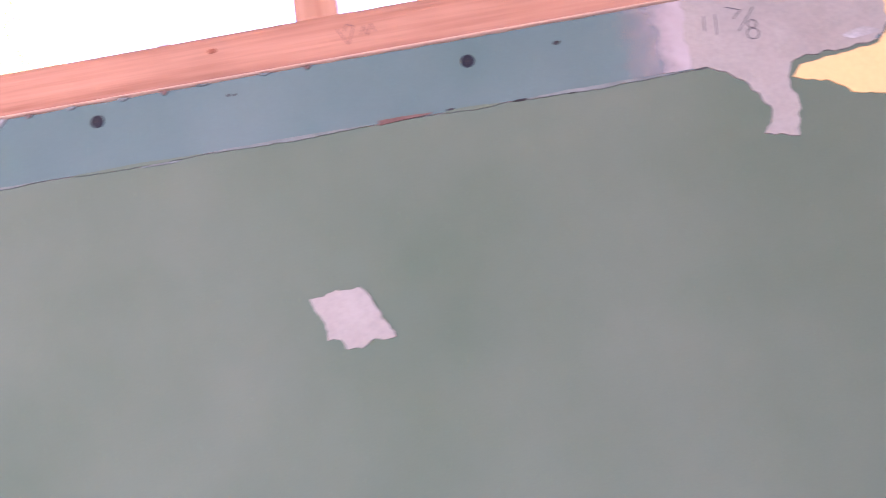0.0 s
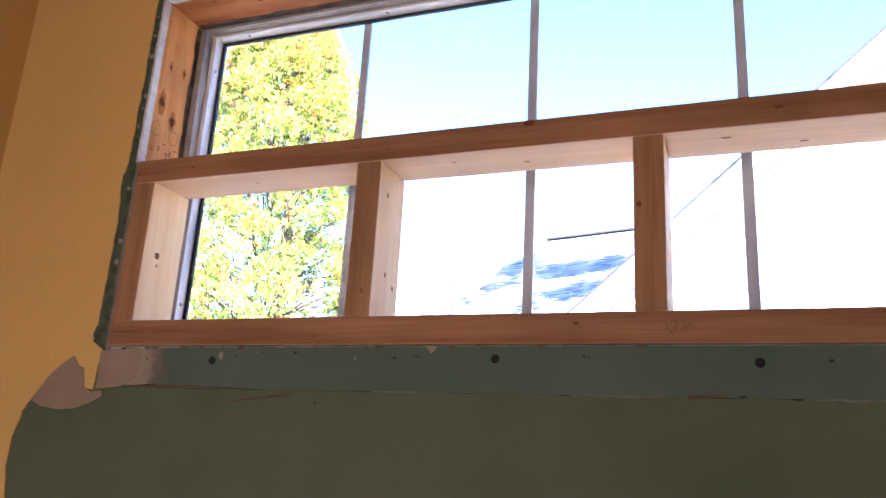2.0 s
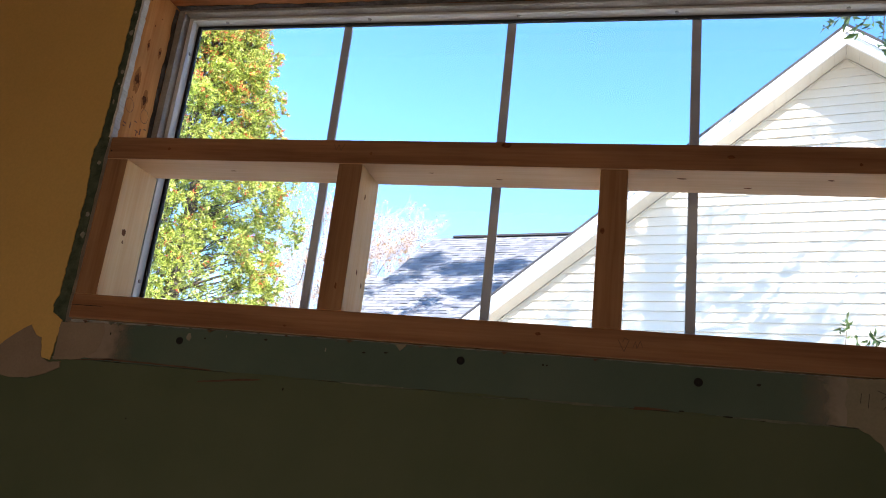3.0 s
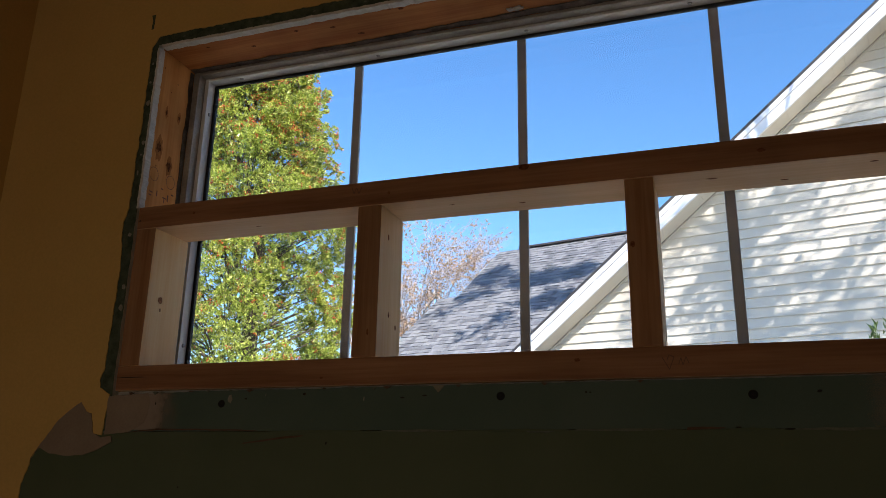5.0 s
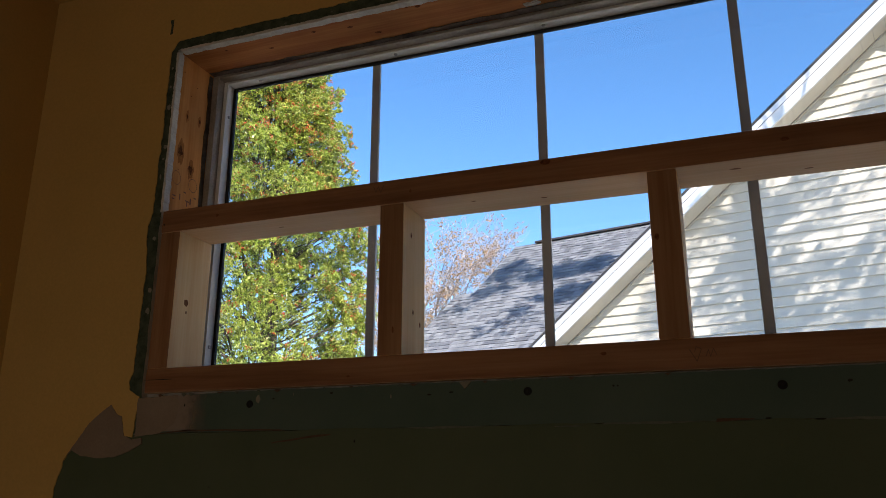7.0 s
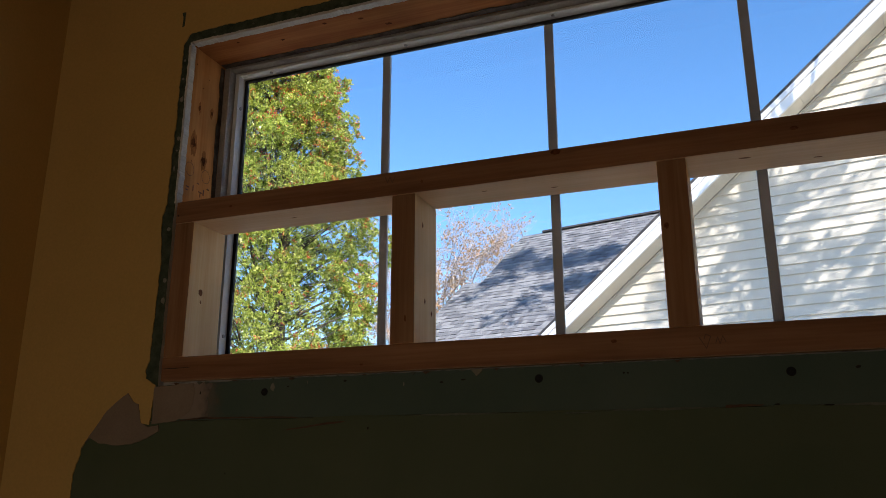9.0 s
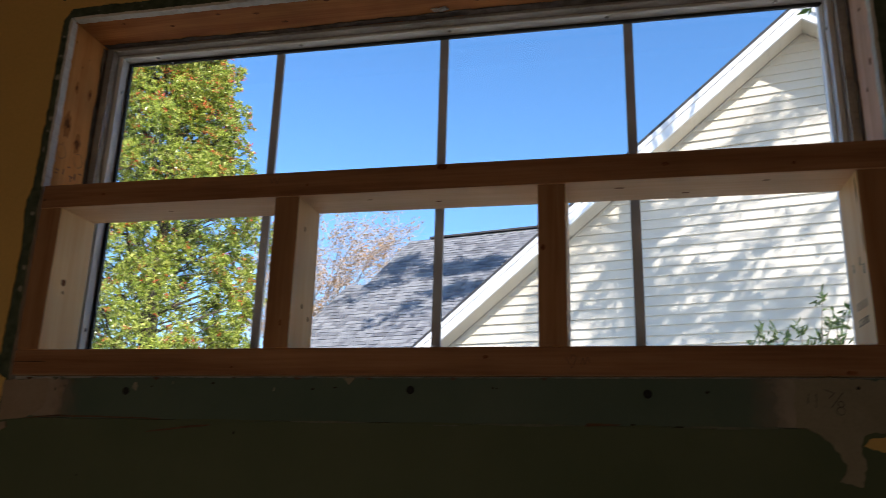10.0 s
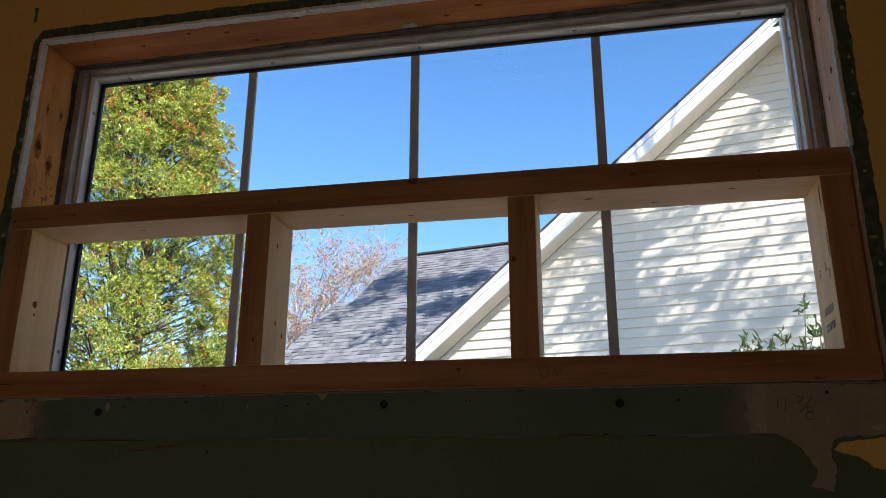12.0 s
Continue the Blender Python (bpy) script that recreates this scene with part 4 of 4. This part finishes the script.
# brown paper tears along the joint
for i, pts in enumerate(([(-0.628, 1.4368), (-0.572, 1.4400), (-0.50, 1.4400), (-0.405, 1.4382), (-0.398, 1.4392), (-0.41, 1.4402), (-0.50, 1.4422), (-0.572, 1.4426), (-0.60, 1.4400)],
                         [(-0.420, 1.4206), (-0.37, 1.4262), (-0.328, 1.4305), (-0.322, 1.4325), (-0.345, 1.4318), (-0.39, 1.4262), (-0.418, 1.4222)],
                         [(0.187, 1.4366), (0.21, 1.4378), (0.229, 1.4390), (0.230, 1.4402), (0.205, 1.4406), (0.188, 1.4408)])):
    part("paper_tear", sheet([ragged(pts, 0.003, 0.0005, 50 + i, 160)], -0.0012, 0.0), [TORN, TORN], wall_north, "torn brown paper edge")
for i, (a, b) in enumerate(((-0.375, -0.235), (-0.205, -0.095), (-0.060, 0.045), (0.055, 0.180), (0.240, 0.285), (0.305, 0.420))):
    pts = [(a, 1.4372), ((a + b) / 2, 1.4362), (b, 1.4376), (b, 1.4384), ((a + b) / 2, 1.4396), (a, 1.4386)]
    part("joint_ridge", sheet([ragged(pts, 0.003, 0.0005, 70 + i, 150)], -0.0014, 0.0), [RIDGE if i % 2 else GREEN_LOW, RIDGE], wall_north, "frayed paper along the board joint")
wall_mark("paper_tear", 0.012, 1.4358, 0.018, 0.0010, RIDGE, seed=81)

# frayed paper under the bottom plate
for i in range(22):
    x = -0.63 + 0.036 * i + random.uniform(-0.012, 0.012)
    w, h = random.uniform(0.004, 0.013), random.uniform(0.0012, 0.0045)
    pts = [(x, 1.4966), (x + w * 0.3, 1.4972), (x + w, 1.4967), (x + w * 0.7, 1.4966 - h * 0.5), (x + w * 0.45, 1.4966 - h)]
    part("paper_fray", sheet([ragged(pts, 0.0015, 0.0004, 90 + i, 300)], -0.0024, 0.0), [RIDGE if i % 3 else TORN, RIDGE], wall_north)
pts = [(-0.135, 1.4968), (-0.116, 1.4968), (-0.121, 1.4915), (-0.125, 1.4872), (-0.129, 1.4920)]
part("paper_fray", sheet([ragged(pts, 0.0015, 0.0005, 130, 300)], -0.0026, 0.0), [MUD_PALE, FRAY], wall_north, "torn white paper flap")

# plaster drops on the green edges, and a chip in the paint
for i in range(16):
    if random.random() < 0.4:
        continue
    z = 1.53 + 0.036 * i + random.uniform(-0.01, 0.01)
    wall_mark("plaster_drop", -0.6675 + random.uniform(-0.003, 0.003), z, random.uniform(0.0016, 0.0040), random.uniform(0.0016, 0.0055), FRAY, seed=i + 140, y=-0.0001)
    wall_mark("plaster_drop", 0.589 + random.uniform(-0.004, 0.004), z + 0.01, random.uniform(0.0016, 0.0045), random.uniform(0.0016, 0.0055), FRAY, seed=i + 170, y=-0.0001)
for i in range(14):
    wall_mark("plaster_drop", -0.62 + 0.085 * i + random.uniform(-0.02, 0.02), 2.1125 + random.uniform(-0.003, 0.003), random.uniform(0.0014, 0.004), 0.0016, RIDGE, seed=i + 200, y=-0.0001)
pts = [(-0.684, 2.168), (-0.676, 2.169), (-0.676, 2.140), (-0.681, 2.139), (-0.680, 2.158)]
part("paint_chip", sheet([ragged(pts, 0.002, 0.0008, 230, 200)], -0.0018, 0.0), [GREEN_EDGE, GREEN_EDGE], wall_north, "green chip in the paint")

# white gypsum crumbs along the cut board edges
for k, (x0, x1_, z0, z1_) in enumerate(((X0 - 0.0012, X0 + 0.0034, 1.80, Z1 - 0.004), (X1 - 0.0034, X1 + 0.0012, 1.80, Z1 - 0.004))):
    pts = [(x0, z0), (x1_, z0), (x1_, z1_), (x0, z1_)]
    part("plaster_bead", sheet([ragged(pts, 0.0016, 0.0010, 240 + k, 330)], -0.0010, 0.0128), [GYPSUM, GYPSUM], wall_north, "rough white plaster bead")
pts = [(X0 + 0.006, Z1 - 0.0034), (X1 - 0.006, Z1 - 0.0034), (X1 - 0.006, Z1 + 0.0015), (X0 + 0.006, Z1 + 0.0015)]
part("plaster_bead", sheet([ragged(pts, 0.0016, 0.0010, 243, 330)], -0.0010, 0.0128), [GYPSUM, GYPSUM], wall_north, "rough white plaster bead")

# knots and nail holes in the new frame
def frame_mark(name, c, e1, e2, out, r1, r2, mat, owner, seed):
    ob = part(name, oval(c, e1, e2, out, r1, r2, 0.0003, 12, 0.4, seed), mat, owner)
    return ob


FRONT = (0, -1, 0)
for i, (x, z, r1, r2, m) in enumerate(((-0.208, 1.7785, 0.0022, 0.0024, KNOT), (-0.005, 1.7950, 0.0075, 0.0042, KNOT_DARK), (-0.546, 1.7805, 0.0026, 0.0022, KNOT), (-0.650, 1.776, 0.0016, 0.0016, NICK), (0.30, 1.782, 0.0050, 0.0030, KNOT), (0.46, 1.7745, 0.0022, 0.0020, KNOT))):
    frame_mark("knot", (x, -0.0011, z), EX, EZ, FRONT, r1, r2, m, top_plate, i)
for i, (x, z, r1, r2) in enumerate(((0.060, 1.5245, 0.0042, 0.0022), (0.500, 1.5035, 0.0060, 0.0030), (-0.30, 1.511, 0.0028, 0.0014))):
    frame_mark("knot", (x, -0.0011, z), EX, EZ, FRONT, r1, r2, KNOT, bottom_plate, i + 10)
frame_mark("split", (-0.627, -0.0011, 1.5200), EX, EZ, FRONT, 0.028, 0.0006, NICK, bottom_plate, 17)
for i, (k, x, z, r1, r2) in enumerate(((1, -0.233, 1.574, 0.0016, 0.0050), (2, 0.136, 1.672, 0.0032, 0.0042), (3, 0.562, 1.694, 0.0016, 0.0018))):
    frame_mark("knot", (x, -0.0001 + 0.0005 * k, z), EX, EZ, FRONT, r1, r2, KNOT, studs[k], i + 20)
frame_mark("knot", (-0.6169, 0.031, 1.648), EY, EZ, EX, 0.0050, 0.0060, KNOT, studs[0], 30)
frame_mark("knot", (-0.6169, 0.033, 1.632), EY, EZ, EX, 0.0022, 0.0030, PINE_SHADED_Z, studs[0], 31)
for i, (y, z) in enumerate(((0.040, 1.605), (0.067, 1.591), (0.030, 1.720))):
    frame_mark("knot", (-0.2189, y, z), EY, EZ, EX, 0.0024, 0.0042, KNOT, studs[1], 33 + i)
for i, (x, y, r) in enumerate(((-0.02, 0.05, 0.004), (0.24, 0.03, 0.0055), (0.33, 0.06, 0.004), (-0.45, 0.04, 0.0035), (0.43, 0.025, 0.004), (-0.12, 0.03, 0.003))):
    frame_mark("knot", (x, y, 1.7619), EX, EY, (0, 0, -1), r * 1.3, r * 0.45, PINE_SHADED_X if i % 2 else KNOT, top_plate, 40 + i)
frame_mark("wane", (0.5329, 0.012, 1.738), EY, EZ, (-1, 0, 0), 0.0018, 0.020, KNOT, studs[3], 47)
frame_mark("wane", (0.5329, 0.006, 1.672), EY, EZ, (-1, 0, 0), 0.0012, 0.022, KNOT, studs[3], 48)

# knots of the old framing
for i, (y, z, r1, r2) in enumerate(((0.040, 1.993, 0.0032, 0.0070), (0.074, 1.998, 0.0040, 0.0060), (0.032, 1.922, 0.0085, 0.0130), (0.063, 1.899, 0.0075, 0.0100), (0.045, 2.035, 0.0014, 0.0016), (0.060, 2.058, 0.0018, 0.0014), (0.030, 1.888, 0.0016, 0.0016), (0.022, 2.072, 0.0016, 0.0018))):
    if r2 > 0.0055:
        part("knot", oval((X0, y, z), EY, EZ, EX, r1 * 1.15, r2 * 1.7, 0.0003, 16, 0.6, i + 90), KNOT_HALO, jamb_l)
    part("knot", oval((X0 + 0.0003, y, z), EY, EZ, EX, r1 * 0.72, r2 * 0.75, 0.0003, 14, 0.7, i + 50), KNOT_DARK, jamb_l)
for i, (y, z, r1, r2) in enumerate(((0.035, 1.93, 0.0040, 0.0060), (0.060, 1.90, 0.0025, 0.0040), (0.050, 2.02, 0.0030, 0.0030))):
    part("knot", oval((X1 - 0.0002, y, z), EY, EZ, (-1, 0, 0), r1, r2, 0.0003, 14, 0.5, i + 60), KNOT_DARK, jamb_r)
header = [o for o in wall_north.children if o.name.startswith("header_board")][0]
for i, (x, y, r) in enumerate(((-0.404, 0.030, 0.0042), (-0.339, 0.038, 0.0045), (-0.301, 0.069, 0.0055), (-0.209, 0.022, 0.0050), (-0.227, 0.018, 0.0025), (0.030, 0.061, 0.0050), (0.086, 0.043, 0.0055), (0.24, 0.035, 0.0045), (0.31, 0.06, 0.0035), (0.45, 0.04, 0.0050), (-0.50, 0.05, 0.0040), (-0.58, 0.03, 0.0030))):
    part("knot", oval((x, y, Z1 - 0.0002), EX, EY, (0, 0, -1), r * 1.05, r * 0.6, 0.0003, 12, 0.5, i + 70), KNOT_DARK, header)

# old plaster and caulk where the frame meets the framing; caulk coloured dark for the gap's shade
bm = sheet([ragged([(X0 + 0.004, 0.088), (-0.30, 0.090), (0.05, 0.084), (X1 - 0.004, 0.087), (X1 - 0.004, 0.1008), (X0 + 0.004, 0.1008)], 0.004, 0.0022, 260, 60)], 0.0, 0.0012)
for v in bm.verts:
    v.co = Vector((v.co.x, v.co.z, Z1 - 0.0016 + v.co.y))
part("caulk", bm, [CAULK_GAP_SHADE, CAULK_GAP_SHADE], header, "old brown caulk beside the window, darkened for the gap's shade")
bm = sheet([ragged([(-0.046, 0.070), (-0.036, 0.072), (-0.024, 0.070), (-0.020, 0.078), (-0.034, 0.080), (-0.044, 0.077)], 0.002, 0.0024, 261, 150)], 0.0, 0.0025)
for v in bm.verts:
    v.co = Vector((v.co.x, v.co.z, Z1 - 0.0030 + v.co.y))
part("plaster_lump", bm, [GRIME, GYPSUM], header, "white plaster lump")
for x, owner, s in ((X0, jamb_l, 1), (X1, jamb_r, -1)):
    bm = sheet([ragged([(0.090, 1.81), (0.1008, 1.81), (0.1008, 2.10), (0.090, 2.10)], 0.004, 0.0020, 262 + s, 60)], 0.0, 0.0012)
    for v in bm.verts:
        v.co = Vector((x + s * (0.0014 - v.co.y), v.co.x, v.co.z))
    part("caulk", bm, [CAULK_GAP_SHADE, CAULK_GAP_SHADE], owner, "old brown caulk beside the window, darkened for the gap's shade")

# screws in the window frame
def frame_screw(c, e1, e2, out):
    ob = part("frame_screw", oval(c, e1, e2, out, 0.0036, 0.0036, 0.0016, 14, 0.0), STEEL, window_1, "small zinc screw", True)
    ob.matrix_parent_inverse = WIN_BACK
    return ob


for x in (-0.573, -0.295, -0.028, 0.231, 0.487):
    frame_screw((x, 0.1285, Z1 - 0.0112), EX, EY, (0, 0, -1))
for z in (2.028, 1.591):
    frame_screw((X0 + 0.0217, 0.129, z), EY, EZ, EX)
    frame_screw((X1 - 0.0217, 0.129, z + 0.012), EY, EZ, (-1, 0, 0))


# ---- writing ----
def lettering(name, text, size, m, mat, owner, label, lean=0.0, thick=0.00015, bold=0.0):
    cu = bpy.data.curves.new(name, 'FONT')
    cu.body, cu.size, cu.extrude, cu.shear, cu.offset, cu.resolution_u = text, size, thick, lean, bold, 3
    tmp = bpy.data.objects.new(name, cu)
    scene.collection.objects.link(tmp)
    bpy.context.view_layer.update()
    me = bpy.data.meshes.new_from_object(tmp.evaluated_get(bpy.context.evaluated_depsgraph_get()))
    bpy.data.objects.remove(tmp)
    me.materials.clear()
    me.materials.append(mat)
    ob = new(name, me)
    ob.parent = owner
    ob.matrix_basis = m
    ob["label"] = label
    return ob


def stroke(owner, name, pts, width, y, mat):
    """A pencil line on the room side of a board."""
    bm = bmesh.new()
    for (ax, az), (bx, bz) in zip(pts, pts[1:]):
        d = Vector((bx - ax, 0, bz - az)).normalized()
        n = Vector((-d.z, 0, d.x)) * width * 0.5
        a, b = Vector((ax, y, az)), Vector((bx, y, bz))
        bm.faces.new([bm.verts.new(p) for p in (a - n, b - n, b + n, a + n)])
    return part(name, bm, mat, owner)


def loop8(x, z, r, n=9):
    """The two joined rounds of a hand-drawn 8, as one open line."""
    low = [(x + r * math.sin(k * 2 * math.pi / n), z - r + r * math.cos(k * 2 * math.pi / n)) for k in range(n + 1)]
    high = [(x + 0.2 * r + 0.75 * r * math.sin(k * 2 * math.pi / n), z + 0.75 * r - 0.75 * r * math.cos(k * 2 * math.pi / n)) for k in range(n + 1)]
    return low + high


def note(label, *lines):
    for pts in lines:
        stroke(wall_north, "pencil_note", pts, 0.0008, -0.0024, PENCIL)["label"] = label


note("pencilled figures 11", [(0.4496, 1.4797), (0.4480, 1.4673)], [(0.4584, 1.4797), (0.4564, 1.4625)])
note("pencilled fraction 7/8", [(0.4672, 1.4841), (0.4780, 1.4797), (0.4712, 1.4733)], [(0.4876, 1.4805), (0.4732, 1.4625)], loop8(0.4832, 1.4633, 0.0046))
stroke(bottom_plate, "pencil_mark", [(0.164, 1.524), (0.172, 1.509), (0.178, 1.524), (0.172, 1.527), (0.170, 1.521)], 0.0009, -0.0015, FAINT)
stroke(bottom_plate, "pencil_mark", [(0.183, 1.515), (0.186, 1.523), (0.188, 1.514), (0.192, 1.524), (0.195, 1.516)], 0.0008, -0.0015, FAINT)
stroke(top_plate, "pencil_mark", [(-0.268, 1.793), (-0.264, 1.783), (-0.260, 1.792), (-0.256, 1.782), (-0.251, 1.793)], 0.0009, -0.0015, FAINT)

# grade stamp on the end stud, upside down
UPSIDE = Matrix(((0, 0, -1, 0.5327), (1, 0, 0, 0.0), (0, -1, 0, 0.0), (0, 0, 0, 1)))
stud_r = studs[3]


def stamp_at(y, z):
    m = UPSIDE.copy()
    m.translation = (0.5327, y - 0.04 + 0.04, z)
    return m


word = lettering("grade_stamp", "SELECT", 0.0128, stamp_at(0.021, 1.578), INK, stud_r, "black printed word SELECT, upside down", bold=0.0)
bars = bmesh.new()
for k in range(4):
    y = 0.020
    while y < 0.060:
        w = random.uniform(0.0018, 0.0042)
        box(0.5325, 0.5329, y, min(y + w, 0.063), 1.5900 + 0.0027 * k, 1.5909 + 0.0027 * k, bm=bars)
        y += w + 0.0016
tagged(part("stamp_lines", bars, INK, stud_r, "small printed lines"), kind="stuff")
bars = bmesh.new()
for y0, z0, h in ((0.054, 1.640, 0.012), (0.026, 1.643, 0.012), (0.013, 1.630, 0.014)):
    for k in range(4):
        box(0.5325, 0.5329, y0 + random.uniform(0, 0.001), y0 + 0.007 - random.uniform(0, 0.0025), z0 + h * k / 4, z0 + h * k / 4 + h * 0.09, bm=bars)
tagged(part("stamp_lines", bars, INK, stud_r, "small printed mill mark"), kind="stuff")

# faded round stamps on the old jamb
FADED = plain("faded_stamp_ink", (0.20, 0.09, 0.05), 0.8)
for y, z in ((0.028, 1.872), (0.072, 1.872)):
    bm = bmesh.new()
    for k in range(20):
        a, b = 2 * math.pi * k / 20, 2 * math.pi * (k + 0.8) / 20
        bm.faces.new([bm.verts.new((X0 + 0.0003, y + r * math.cos(t), z + r * 1.1 * math.sin(t))) for r, t in ((0.0105, a), (0.0105, b), (0.0115, b), (0.0115, a))])
    part("faded_stamp", bm, FADED, jamb_l, "faded round stamp")
bm = bmesh.new()
for y, z, w, h in ((0.022, 1.838, 0.008, 0.002), (0.022, 1.832, 0.006, 0.002), (0.040, 1.836, 0.002, 0.010), (0.056, 1.838, 0.010, 0.002), (0.060, 1.830, 0.002, 0.009), (0.068, 1.836, 0.003, 0.011), (0.050, 1.852, 0.006, 0.002), (0.078, 1.85, 0.006, 0.002)):
    box(X0 + 0.0001, X0 + 0.0004, y, y + w, z, z + h, bm=bm)
part("faded_stamp", bm, FADED, jamb_l, "faded printed bars")
